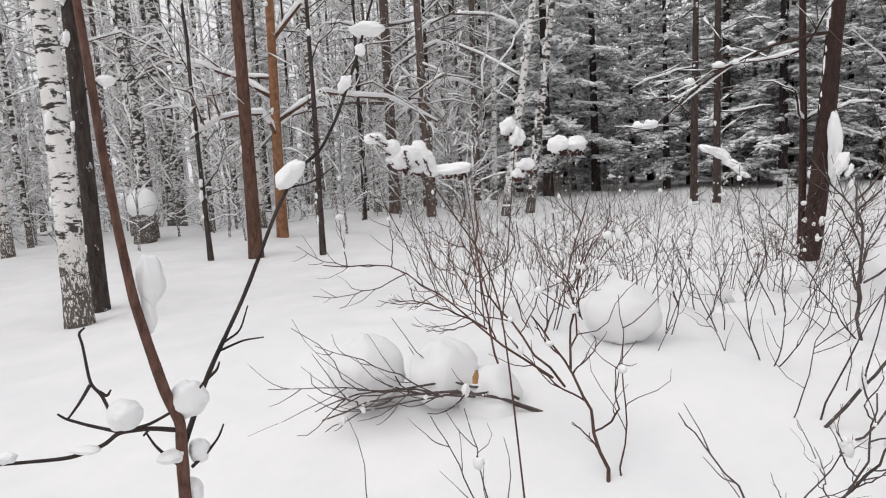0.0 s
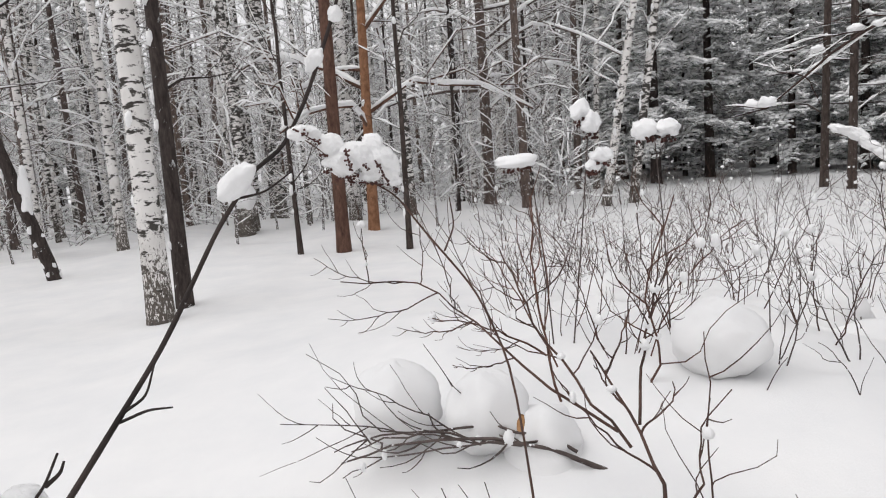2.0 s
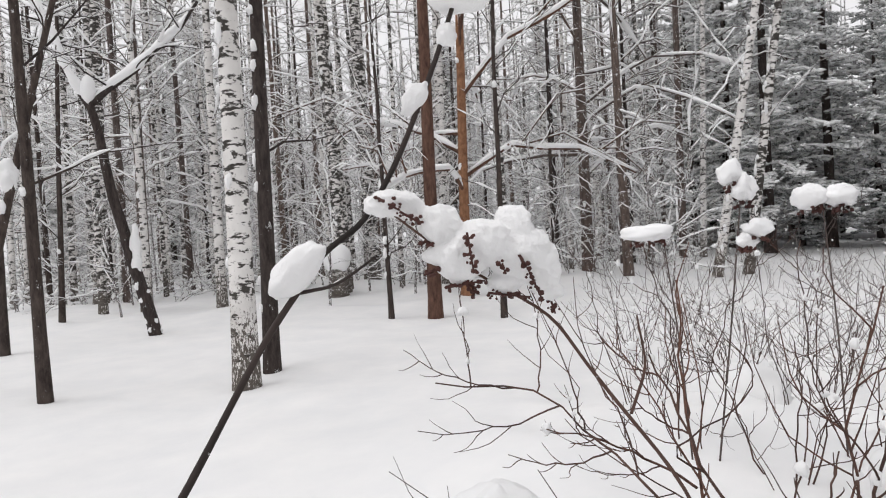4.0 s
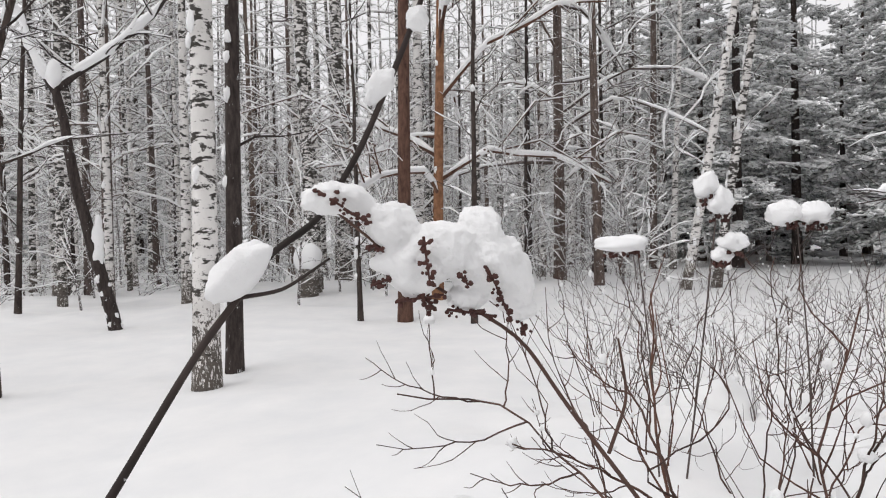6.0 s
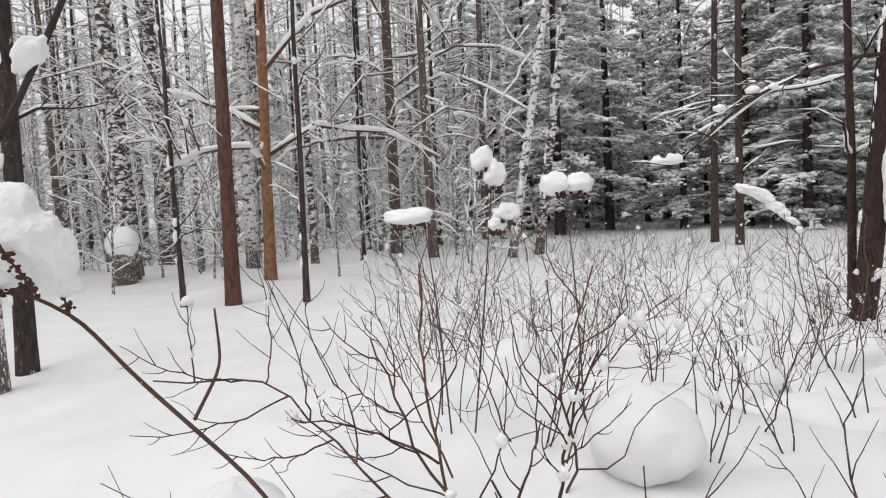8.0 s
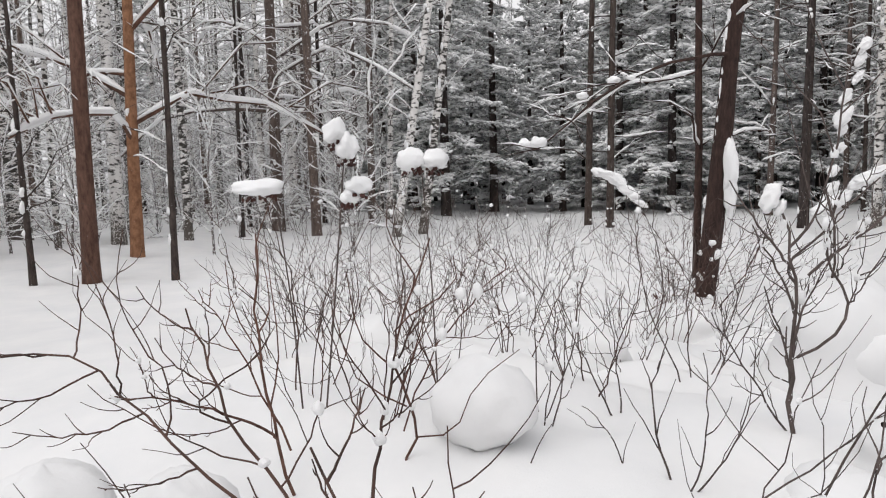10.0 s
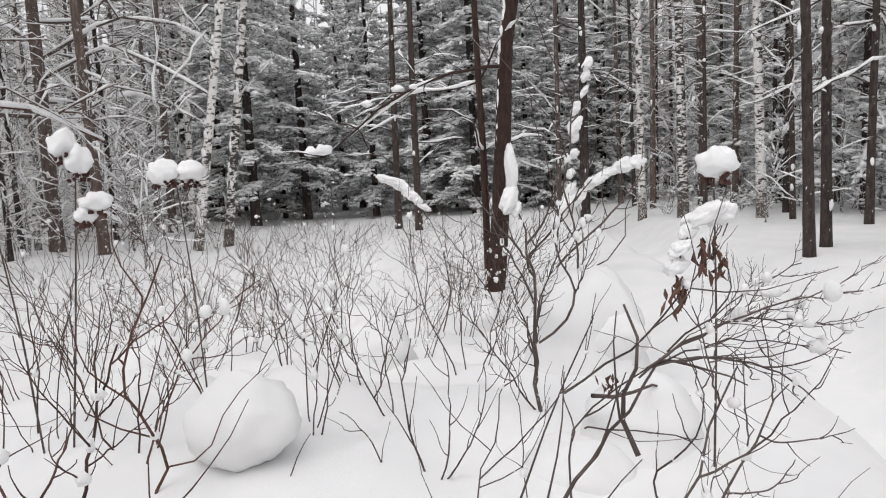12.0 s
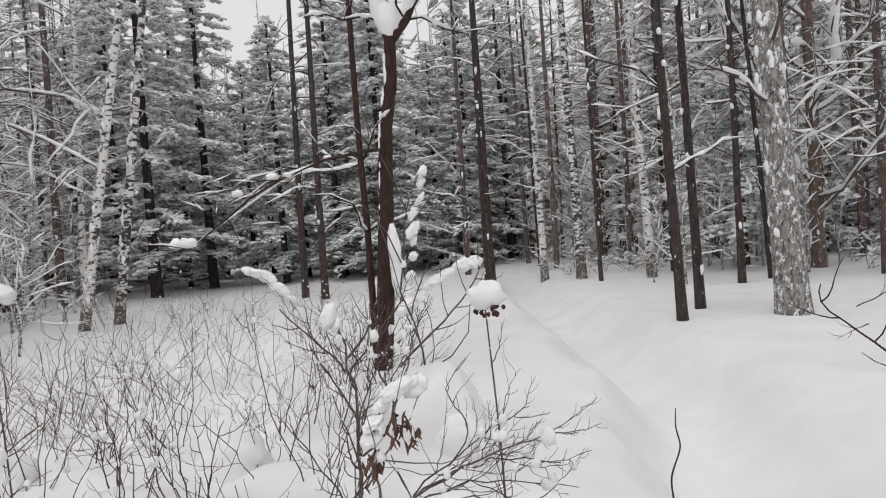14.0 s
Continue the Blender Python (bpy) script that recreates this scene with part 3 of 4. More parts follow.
place(kinds, scatter(6, -66, -12, 30, 40, 3.0, rnd), rnd, "")

# A few spruces added out of view there too, to shade the foreground.
place(kinds, scatter(8, 75, 285, 10, 30, 3.0, rnd), rnd, "")

# far woods on all sides
fw, fb, fs, fn = Geo(), Geo(), Geo(), Geo()
for k in range(900):
    az = radians(rnd.uniform(-180, 180) if k < 150 else rnd.uniform(-68, 68))
    r = rnd.uniform(38, 75)
    x, y = 0.9 + r * math.sin(az), 2.2 + r * math.cos(az)
    z = hz(x, y) - 0.2
    h = rnd.uniform(12, 17)
    lx, ly = rnd.gauss(0, 0.3), rnd.gauss(0, 0.3)
    q = np.array([(x, y, z), (x + lx * 0.5, y + ly * 0.5, z + h * 0.5), (x + lx, y + ly, z + h)])
    (fb if rnd.random() < 0.35 else fw).tube(q, [0.14, 0.1, 0.03], 5)
    for j in range(14):
        a = q[0] + (q[2] - q[0]) * rnd.uniform(0.05, 0.95)
        ang = rnd.uniform(0, 6.28)
        ln = rnd.uniform(0.8, 2.2)
        b = a + (math.cos(ang) * ln, math.sin(ang) * ln, ln * rnd.gauss(0.2, 0.4))
        fw.tube([a, b], [0.03, 0.012], 3)
        fs.pad(a + (0, 0, 0.05), b + (0, 0, 0.05), rnd.uniform(0.09, 0.17), 0.11)
        if math.degrees(az) > 8 and j % 2:
            fn.blade(a, b - (0, 0, 0.4), 0.3, 0.1)
far = thing("far_woods", pose(0, 0, 0), "distant snowy mixed woods all around", "woods", kind="stuff")
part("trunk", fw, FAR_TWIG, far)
part("pale_trunk", fb, BIRCH, far)
part("bough", fn, NEEDLE, far)
part("snow_cover", fs, PUFF, far)

# low snowy brushwood on the forest floor
uw, us = Geo(), Geo()
for x, y in scatter(330, -66, -9, 17, 38, 0.5, rnd) + scatter(160, 24, 66, 18, 36, 0.5, rnd, clearing):
    z = hz(x, y)
    for _ in range(4):
        b = np.array([x + rnd.gauss(0, 0.35), y + rnd.gauss(0, 0.35), z + rnd.uniform(0.15, 0.85)])
        a = np.array([x + rnd.gauss(0, 0.1), y + rnd.gauss(0, 0.1), z - 0.05])
        uw.tube(bent(a, b, 0.03, 0.04, 3, rnd), [0.011, 0.008, 0.004], 3)
        for _ in range(3):
            q = a + (b - a) * rnd.uniform(0.3, 1.0)
            d = np.array([rnd.gauss(0, 0.14), rnd.gauss(0, 0.14), rnd.uniform(-0.05, 0.16)])
            uw.tube([q, q + d * 1.6], [0.006, 0.003], 3)
            us.pad(q + (0, 0, 0.015), q + d * 1.4 + (0, 0, 0.015), rnd.uniform(0.03, 0.07), 0.045)
brush = thing("brushwood", pose(0, 0, 0), "low tangled brushwood dusted with snow", "brushwood", kind="stuff")
tagged(part("twig", uw, FROST, brush), kind="stuff")
tagged(part("snow_cover", us, PUFF, brush), kind="stuff")


# ---- snow mounds ----
def mound(x, y, z, r, seed, label, tall=1.0, lumps=1, ball=False):
    g = Geo()
    rr = random.Random(seed)
    g.lump((0, 0, 0), r, r, r * tall, 0.16, 26, 36, seed)
    v = g.v[0]
    low = (v[:, 2] < 0) & (not ball)
    rad = np.hypot(v[:, 0], v[:, 1]) + 1e-6
    drop = np.clip(-v[:, 2] / (r * tall), 0, 1)
    wide = r * (1.0 + 0.35 * drop + 0.5 * drop ** 3) * (1 + 0.06 * np.sin(3 * np.arctan2(v[:, 1], v[:, 0]) + seed))
    v[low, :2] *= (wide / rad * np.where(rad > 0.05 * r, 1, 0))[low, None]
    v[low, 2] *= 1.25
    for k in range(lumps):
        a = rr.uniform(0, 6.28)
        g.lump((math.cos(a) * r * 0.6, math.sin(a) * r * 0.6, -r * 0.15), r * 0.65, r * 0.6, r * 0.65, 0.2, 16, 22, seed + k)
    ob = new("snow_mound", g.mesh("snow_mound", SNOW))
    ob.location = (x, y, z)
    return tagged(ob, label, "snow mound", "snow mounds")


mound(0.85, 4.68, 0.485, 0.19, 2, "round ball of snow on a bent shrub", 0.92, 0, True)
mound(-0.30, 3.98, 0.40, 0.175, 3, "round ball of snow over a bundle of twigs", 1.0, 0, True)
mound(0.06, 4.0, 0.38, 0.155, 4, "soft ball of snow over bent twigs", 1.1, 0, True)
mound(0.27, 3.98, 0.31, 0.13, 5, "small soft heap of snow on the shrubs", 1.0, 0)
mound(2.58, 5.62, 0.44, 0.29, 6, "tall rounded heap of snow behind a shrub", 1.15, 2)
mound(1.45, 6.3, 0.24, 0.24, 8, "low rounded heap of snow among shrubs", 0.8)
mound(0.1, 6.6, 0.22, 0.28, 9, "low rounded heap of snow among shrubs", 0.7)
mound(2.4, 7.6, 0.05, 0.3, 10, "low rounded heap of snow among shrubs", 0.8)
mound(2.9, 6.5, 0.08, 0.3, 12, "low rounded heap of snow among shrubs", 0.8)
mound(1.98, 4.42, 0.22, 0.20, 13, "soft heap of snow under an arching shrub", 0.8)


# ---- shrubs ----
def stem(w, s, a, b, r, rnd, depth, bow=0.1, nside=6, snow=0.35):
    """A wiry shrub shoot with alternate side twigs."""
    a, b = np.asarray(a, float), np.asarray(b, float)
    ln = np.linalg.norm(b - a)
    n = 12 if depth > 0 else 6
    p = bent(a, b, bow * ln, 0.013 * ln, n, rnd)
    sway = np.array([rnd.gauss(0, 1), rnd.gauss(0, 1), 0.0]) * 0.07 * ln
    f = np.linspace(0, 1, n)[:, None]
    p = p + sway * np.sin(math.pi * f * rnd.choice((1.0, 1.0, 2.0)))
    w.tube(p, np.linspace(r, r * 0.4, n), 6 if r > 0.0055 else 4 if depth > 1 else 3)
    d = (b - a) / ln
    side = np.cross(d, (rnd.gauss(0, 1), rnd.gauss(0, 1), rnd.gauss(0, 0.4)))
    side /= np.linalg.norm(side) + 1e-9
    if depth > 0:
        for k in range(nside):
            f = 0.25 + 0.7 * (k + rnd.random() * 0.6) / nside
            i = min(n - 2, int(f * (n - 1)))
            q = p[i] + (p[i + 1] - p[i]) * (f * (n - 1) - i)
            sg = 1 if k % 2 else -1
            e = q + (d * 0.8 + side * sg * rnd.uniform(0.4, 0.9) + np.array([rnd.gauss(0, 0.2), rnd.gauss(0, 0.2), rnd.uniform(0, 0.35)])) * ln * rnd.uniform(0.2, 0.52) * (1.15 - 0.6 * f)
            stem(w, s, q, e, r * 0.6, rnd, depth - 1, -0.10, max(2, nside - 3), snow)
            if rnd.random() < snow * 0.35:
                z = rnd.uniform(0.006, 0.021)
                s.lump(q + (0, 0, z * 0.5), z, z, z * rnd.uniform(0.8, 1.8), 0.4, 5, 6, rnd.random() * 9)


def shrub(x, y, seed, label, stems=6, h=0.9, spread=0.5, r=0.006, depth=2, mat=None, lean=(0, 0), name="shrub", snow=0.35):
    rnd = random.Random(seed)
    t = thing(name, pose(x, y, hz(x, y)), label, "shrub", "bare shrubs")
    w, s = Geo(), Geo()
    for k in range(stems):
        ang = rnd.uniform(0, 6.28)
        a = np.array([math.cos(ang) * 0.06, math.sin(ang) * 0.06, -0.08])
        hh = h * rnd.uniform(0.55, 1.15)
        o = spread * rnd.uniform(0.2, 1.0) * hh
        b = np.array([math.cos(ang) * o + lean[0] * hh, math.sin(ang) * o + lean[1] * hh, hh])
        w = Geo()
        stem(w, s, a, b, r * rnd.uniform(0.7, 1.2), rnd, depth, 0.06, 4, snow)
        part("stem", w, mat or SHRUB, t)
    if s.n:
        tagged(part("snow_cover", s, PUFF, t, "small lumps of white snow in the forks"), kind="stuff")
    return t


kinds = [lambda x, y, i=i: shrub(x, y, 200 + i, "bare wiry brown shrub holding lumps of snow", (5, 4, 6, 5, 4, 3)[i], (0.85, 0.7, 0.6, 0.95, 0.8, 0.5)[i], (1.0, 1.3, 1.1, 0.8, 1.3, 1.5)[i], 0.0037, 2, (SHRUB, TWIG)[i % 2]) for i in range(6)]
spots = scatter(36, -20, 19, 2.6, 7.5, 0.42, rnd, lambda x, y: x > 3.1 or (x < 0.3 and y < 5.0) or y < 4.7) + scatter(20, -9, 16, 7, 17, 1.0, rnd, lambda x, y: x > trail_x(y) - 0.9)
place(kinds, spots, rnd, "")


# ---- foreground ----
def puff(c, rx, ry, rz, seed, label, rough=0.35, along=None):
    g = Geo()
    g.lump((0, 0, 0), rx, ry, rz, rough * 0.7, 24, 32, seed)
    ob = new("snow_puff", g.mesh("snow_puff", PUFF))
    ob.location = c
    if along:
        ob.rotation_euler = Vector(along).to_track_quat("X", "Z").to_euler()
    return tagged(ob, label, "snow puff", "snow puffs")


def spray(name, label, mat, root, runs, category="shrub", group="bare shrubs", seed=1):
    """A shrub of separate shoots. Each run: start, end, bow, radius, depth of branching, number of side twigs."""
    rnd = random.Random(seed)
    t = thing(name, pose(*root), label, category, group)
    s = Geo()
    o = np.array(root)
    for a, b, bow, r, depth, ns in runs:
        w = Geo()
        stem(w, s, np.array(a) - o, np.array(b) - o, r, rnd, depth, bow, ns, 0.35)
        part("stem", w, mat, t)
    if s.n:
        tagged(part("snow_cover", s, PUFF, t, "small lumps of white snow in the forks"), kind="stuff")
    return t


# young pine-coloured sapling that forks in front of the walker
sp = thing("sapling", pose(-0.09, 2.44, hz(-0.09, 2.44)), "forked rusty-brown sapling with snow in its crotch", "sapling")
o = np.array((-0.09, 2.44, hz(-0.09, 2.44)))


def shoot(pn, mat, pts, radii, parent, org, label=""):
    g = Geo()
    p = np.array(pts, float)
    k = np.linspace(0, len(p) - 1, 6 * (len(p) - 1) + 1)
    q = np.stack([np.interp(k, range(len(p)), p[:, c]) for c in range(3)], -1)
    for _ in range(3):
        q[1:-1] = (q[:-2] + 2 * q[1:-1] + q[2:]) / 4
    r = np.interp(k, range(len(p)), radii)
    r = r * np.array([1 + 0.10 * noise.noise(Vector(v) * 30) for v in q])
    g.tube(q - org, r, 9)
    return part(pn, g, mat, parent, label)


shoot("trunk", RUST, [(-0.09, 2.44, -0.1), (-0.098, 2.433, 0.656), (-0.094, 2.436, 0.766), (-0.092, 2.438, 0.813), (-0.102, 2.430, 0.853)], [0.016, 0.0125, 0.0115, 0.011, 0.010], sp, o)
shoot("limb", RUST, [(-0.100, 2.431, 0.848), (-0.110, 2.424, 0.888), (-0.125, 2.412, 0.988), (-0.137, 2.403, 1.074), (-0.144, 2.397, 1.184), (-0.153, 2.391, 1.332), (-0.159, 2.386, 1.544), (-0.19, 2.36, 2.4)], [0.011, 0.0105, 0.0095, 0.009, 0.0085, 0.008, 0.0075, 0.004], sp, o)
shoot("limb", SHOOT, [(-0.096, 2.435, 0.800), (-0.135, 2.404, 0.816), (-0.179, 2.371, 0.820), (-0.199, 2.355, 0.801), (-0.245, 2.320, 0.788), (-0.344, 2.242, 0.807)], [0.0048, 0.0045, 0.0042, 0.004, 0.0038, 0.003], sp, o)
shoot("twig", SHOOT, [(-0.179, 2.371, 0.821), (-0.194, 2.359, 0.898), (-0.208, 2.348, 0.924), (-0.211, 2.346, 1.001), (-0.214, 2.343, 1.023), (-0.205, 2.350, 1.032)], [0.0036, 0.0032, 0.0029, 0.0025, 0.0022, 0.0018], sp, o)
shoot("twig", SHOOT, [(-0.179, 2.371, 0.821), (-0.217, 2.341, 0.845), (-0.245, 2.319, 0.866), (-0.254, 2.312, 0.878)], [0.0036, 0.003, 0.0024, 0.0018], sp, o)
shoot("twig", SHOOT, [(-0.208, 2.348, 0.922), (-0.225, 2.335, 0.890), (-0.243, 2.321, 0.863)], [0.0036, 0.0027, 0.0018], sp, o)
shoot("twig", SHOOT, [(-0.197, 2.356, 0.906), (-0.188, 2.364, 0.894), (-0.182, 2.368, 0.906)], [0.0036, 0.0027, 0.0018], sp, o)
shoot("twig", SHOOT, [(-0.177, 2.372, 0.819), (-0.135, 2.405, 0.823), (-0.075, 2.451, 0.855), (-0.048, 2.472, 0.893), (-0.030, 2.486, 0.938)], [0.0036, 0.0032, 0.0027, 0.0022, 0.0018], sp, o)
shoot("twig", SHOOT, [(-0.047, 2.473, 0.893), (-0.030, 2.486, 0.909), (-0.025, 2.490, 0.925)], [0.0036, 0.0027, 0.0018], sp, o)
shoot("twig", SHOOT, [(-0.098, 2.433, 0.723), (-0.131, 2.408, 0.775), (-0.142, 2.399, 0.809)], [0.0036, 0.0027, 0.0018], sp, o)
shoot("twig", SHOOT, [(-0.083, 2.445, 0.718), (-0.057, 2.465, 0.742), (-0.037, 2.480, 0.770), (-0.029, 2.487, 0.794)], [0.0036, 0.003, 0.0024, 0.0018], sp, o)
shoot("twig", SHOOT, [(-0.135, 2.404, 0.816), (-0.146, 2.396, 0.803)], [0.0036, 0.0018], sp, o)
shoot("limb", SHOOT, [(-0.096, 2.436, 0.75), (-0.155, 2.63, 0.85), (-0.139, 2.79, 1.0), (-0.107, 2.93, 1.2), (-0.09, 2.985, 1.265), (-0.06, 3.01, 1.318), (-0.021, 3.062, 1.36), (0.02, 3.106, 1.457), (0.072, 3.163, 1.629), (0.17, 3.26, 2.0)], [0.006, 0.0056, 0.0052, 0.005, 0.0048, 0.0048, 0.0045, 0.0043, 0.004, 0.002], sp, o)
shoot("twig", SHOOT, [(-0.15, 2.68, 0.89), (-0.10, 2.70, 0.91), (-0.05, 2.71, 0.915)], [0.003, 0.0025, 0.0015], sp, o)
shoot("twig", SHOOT, [(-0.148, 2.69, 0.905), (-0.11, 2.71, 0.93), (-0.09, 2.72, 0.99)], [0.003, 0.0025, 0.0015], sp, o)
shoot("twig", SHOOT, [(-0.10, 2.98, 1.26), (-0.03, 3.0, 1.27), (0.03, 3.02, 1.31)], [0.003, 0.0025, 0.0015], sp, o)

puff((-0.084, 2.460, 0.854), 0.036, 0.032, 0.042, 21, "snow lodged in the fork of a sapling", 0.3)
puff((-0.160, 2.368, 0.855), 0.032, 0.028, 0.034, 22, "round lump of snow on a sapling twig", 0.3)
puff((-0.128, 2.444, 1.099), 0.026, 0.028, 0.055, 23, "long lump of snow against a sapling stem", 0.3)
puff((-0.131, 2.433, 1.039), 0.013, 0.016, 0.050, 33, "thin tail of snow against a sapling stem", 0.3)
puff((-0.077, 2.466, 0.741), 0.021, 0.02, 0.028, 24, "small lump of snow on a sapling stem", 0.3)
puff((-0.104, 2.412, 0.753), 0.026, 0.022, 0.014, 25, "small lump of snow on a sapling stem", 0.3)
puff((-0.091, 2.455, 0.660), 0.018, 0.018, 0.03, 34, "small lump of snow on a sapling stem", 0.3)
puff((-0.226, 2.334, 0.799), 0.035, 0.015, 0.008, 35, "thin ridge of snow on a sapling twig", 0.3)
puff((-0.322, 2.259, 0.813), 0.018, 0.015, 0.012, 36, "small lump of snow on a sapling twig", 0.3)
puff((-0.135, 2.40, 1.48), 0.016, 0.015, 0.012, 26, "small lump of snow on a sapling stem")
puff((-0.078, 2.972, 1.292), 0.050, 0.03, 0.029, 27, "tilted lump of snow on a slanting branch", 0.3, (0.62, 0.34, 0.70))
puff((0.040, 3.128, 1.545), 0.027, 0.018, 0.018, 28, "tilted lump of snow on a slanting branch", 0.4, (0.55, 0.3, 0.78))
puff((0.078, 3.168, 1.64), 0.016, 0.016, 0.02, 29, "lump of snow on a slanting branch")
puff((0.097, 3.19, 1.70), 0.05, 0.04, 0.024, 30, "broad lump of snow on a slanting branch")

# dry seed heads bowed under a big clump of snow
mw = thing("meadowsweet", pose(0.52, 3.1, hz(0.52, 3.1)), "brown dry seed heads bowed under thick snow", "dry plant")
o = np.array((0.52, 3.1, hz(0.52, 3.1)))
shoot("stem", SHRUB, [(0.52, 3.1, 0.1), (0.48, 3.02, 0.9), (0.44, 2.96, 1.07), (0.377, 2.885, 1.195), (0.35, 2.855, 1.255), (0.29, 2.80, 1.305), (0.235, 2.755, 1.365)], [0.003, 0.0024, 0.002, 0.0018, 0.0015, 0.0012, 0.001], mw, o)
shoot("stem", SHRUB, [(0.40, 2.92, 1.15), (0.41, 2.95, 1.19), (0.40, 2.96, 1.24)], [0.0018, 0.0014, 0.001], mw, o)
hr = random.Random(5)
ux, uy = np.array((0.8, 0.6, 0)), np.array((-0.6, 0.8, 0))


def seed_head(a, b, n):
    g = Geo()
    a, b = np.array(a), np.array(b)
    g.tube([a, (a + b) / 2, b], [0.0012, 0.001, 0.0008], 4)
    for k in range(n):
        q = a + (b - a) * (k + 0.5) / n
        for _ in range(3):
            d = np.array([hr.gauss(0, 1), hr.gauss(0, 1), hr.gauss(0, 1)]) * 0.002
            z = hr.uniform(0.001, 0.0024)
            g.lump(q + d, z, z, z, 0.5, 5, 6, hr.random() * 9)
    part("seed_head", g, SEED, mw, "dark brown dry seed head")


c0 = np.array((0.300, 2.81, 1.325)) - o


def cl(x, y, z):
    return c0 + ux * x + uy * y + np.array((0, 0, z))


for a, b, n in (((-0.084, -0.016, 0.043), (-0.066, -0.02, 0.031), 5), ((-0.066, -0.02, 0.03), (-0.048, -0.018, 0.019), 6),
                ((-0.011, -0.03, 0.009), (-0.007, -0.03, -0.026), 8), ((0.033, -0.033, -0.014), (0.041, -0.033, -0.030), 4),
                ((0.041, -0.031, -0.030), (0.051, -0.026, -0.052), 6), ((0.013, -0.03, -0.017), (0.020, -0.03, -0.026), 3),
                ((-0.046, -0.008, 0.004), (-0.037, -0.008, -0.002), 4), ((-0.048, -0.006, -0.026), (-0.033, -0.008, -0.021), 4),
                ((-0.029, -0.01, -0.038), (0.005, -0.012, -0.034), 7), ((-0.006, -0.01, -0.038), (-0.005, -0.01, -0.047), 3),
                ((0.007, -0.012, -0.045), (0.043, -0.014, -0.051), 8), ((0.064, -0.008, -0.057), (0.067, -0.008, -0.068), 3)):
    seed_head(cl(*a), cl(*b), n)
g = Geo()
# overlapping lumps: place along, across and above the stem, then radii
for x, y, z, a, b, c, sd in ((-0.070, 0, 0.037, 0.026, 0.019, 0.0135, 1), (-0.055, 0.002, 0.031, 0.013, 0.014, 0.011, 2), (-0.031, 0, 0.015, 0.019, 0.018, 0.020, 3),
                             (-0.014, 0, -0.013, 0.024, 0.024, 0.026, 4), (0.009, 0, -0.004, 0.029, 0.028, 0.025, 5), (0.034, 0, 0.008, 0.019, 0.022, 0.022, 6),
                             (0.041, 0, -0.016, 0.028, 0.028, 0.027, 7), (0.058, 0, -0.029, 0.018, 0.02, 0.026, 8), (0.065, 0, -0.048, 0.012, 0.014, 0.010, 9),
                             (0.024, 0, -0.039, 0.017, 0.016, 0.010, 10), (-0.034, 0, -0.011, 0.014, 0.014, 0.009, 11)):
    e = Geo()
    e.lump((0, 0, 0), a, b, c, 0.22, 14, 20, sd * 1.37)
    v = e.v[0]
    w = np.outer(v[:, 0], ux) + np.outer(v[:, 1], uy) + np.outer(v[:, 2], (0, 0, 1)) + cl(x, y, z)
    g.add(w, e.f[0])
cap = part("snow_clump", g, PUFF, mw, "thick fluffy white clump of snow")
md = cap.modifiers.new("merge", "REMESH")
md.mode = "VOXEL"
md.voxel_size = 0.0018
md.use_smooth_shade = True
sm = cap.modifiers.new("soften", "SMOOTH")
sm.iterations = 4
dp = cap.modifiers.new("fluff", "DISPLACE")
tx = bpy.data.textures.new("fluff", "CLOUDS")
tx.noise_scale = 0.006
dp.texture = tx
dp.strength = 0.005

# other tall dry stalks with snow caps
def capped(x, y, foot, top, caps, label, seed):
    rnd = random.Random(seed)
    t = thing("meadowsweet", pose(x, y, hz(x, y)), label, "dry plant", "snow-capped stalks")
    o = np.array((x, y, hz(x, y)))
    tp = np.array(top)
    shoot("stem", TWIG, [(x, y, o[2] - 0.1), ((x + top[0]) / 2 + 0.01, (y + top[1]) / 2, (o[2] + top[2]) / 2), tp], [0.0042, 0.0036, 0.0024], t, o)
    for k in range(4):
        z = rnd.uniform(0.25, 0.9)
        a = np.array((x, y, o[2])) * (1 - z) + tp * z
        w = Geo()
        stem(w, Geo(), a - o, a - o + np.array([rnd.gauss(0, 0.2), rnd.gauss(0, 0.1), rnd.uniform(0.1, 0.3)]), 0.0025, rnd, 1, 0.03, 3)
        part("twig", w, TWIG, t)
    for cx, cy, cz, rx, ry, rz in caps:
        g = Geo()
        g.lump((cx - o[0], cy - o[1], cz - o[2]), rx, ry, rz, 0.35, 16, 20, cx * 7 + seed)
        part("snow_cap", g, PUFF, t, "white cap of snow")
        g = Geo()
        for _ in range(16):
            q = np.array((cx + rnd.uniform(-0.7, 0.7) * rx, cy + rnd.uniform(-0.7, 0.5) * ry, cz - rz * rnd.uniform(0.6, 1.3))) - o
            g.tube([np.array((cx, cy, cz - 0.02)) - o, q], [0.0015, 0.001], 3)
            g.lump(q, 0.007, 0.007, 0.009, 0.5, 5, 6, rnd.random() * 9)
        part("seed_head", g, SEED, t, "dark brown dry seed head")


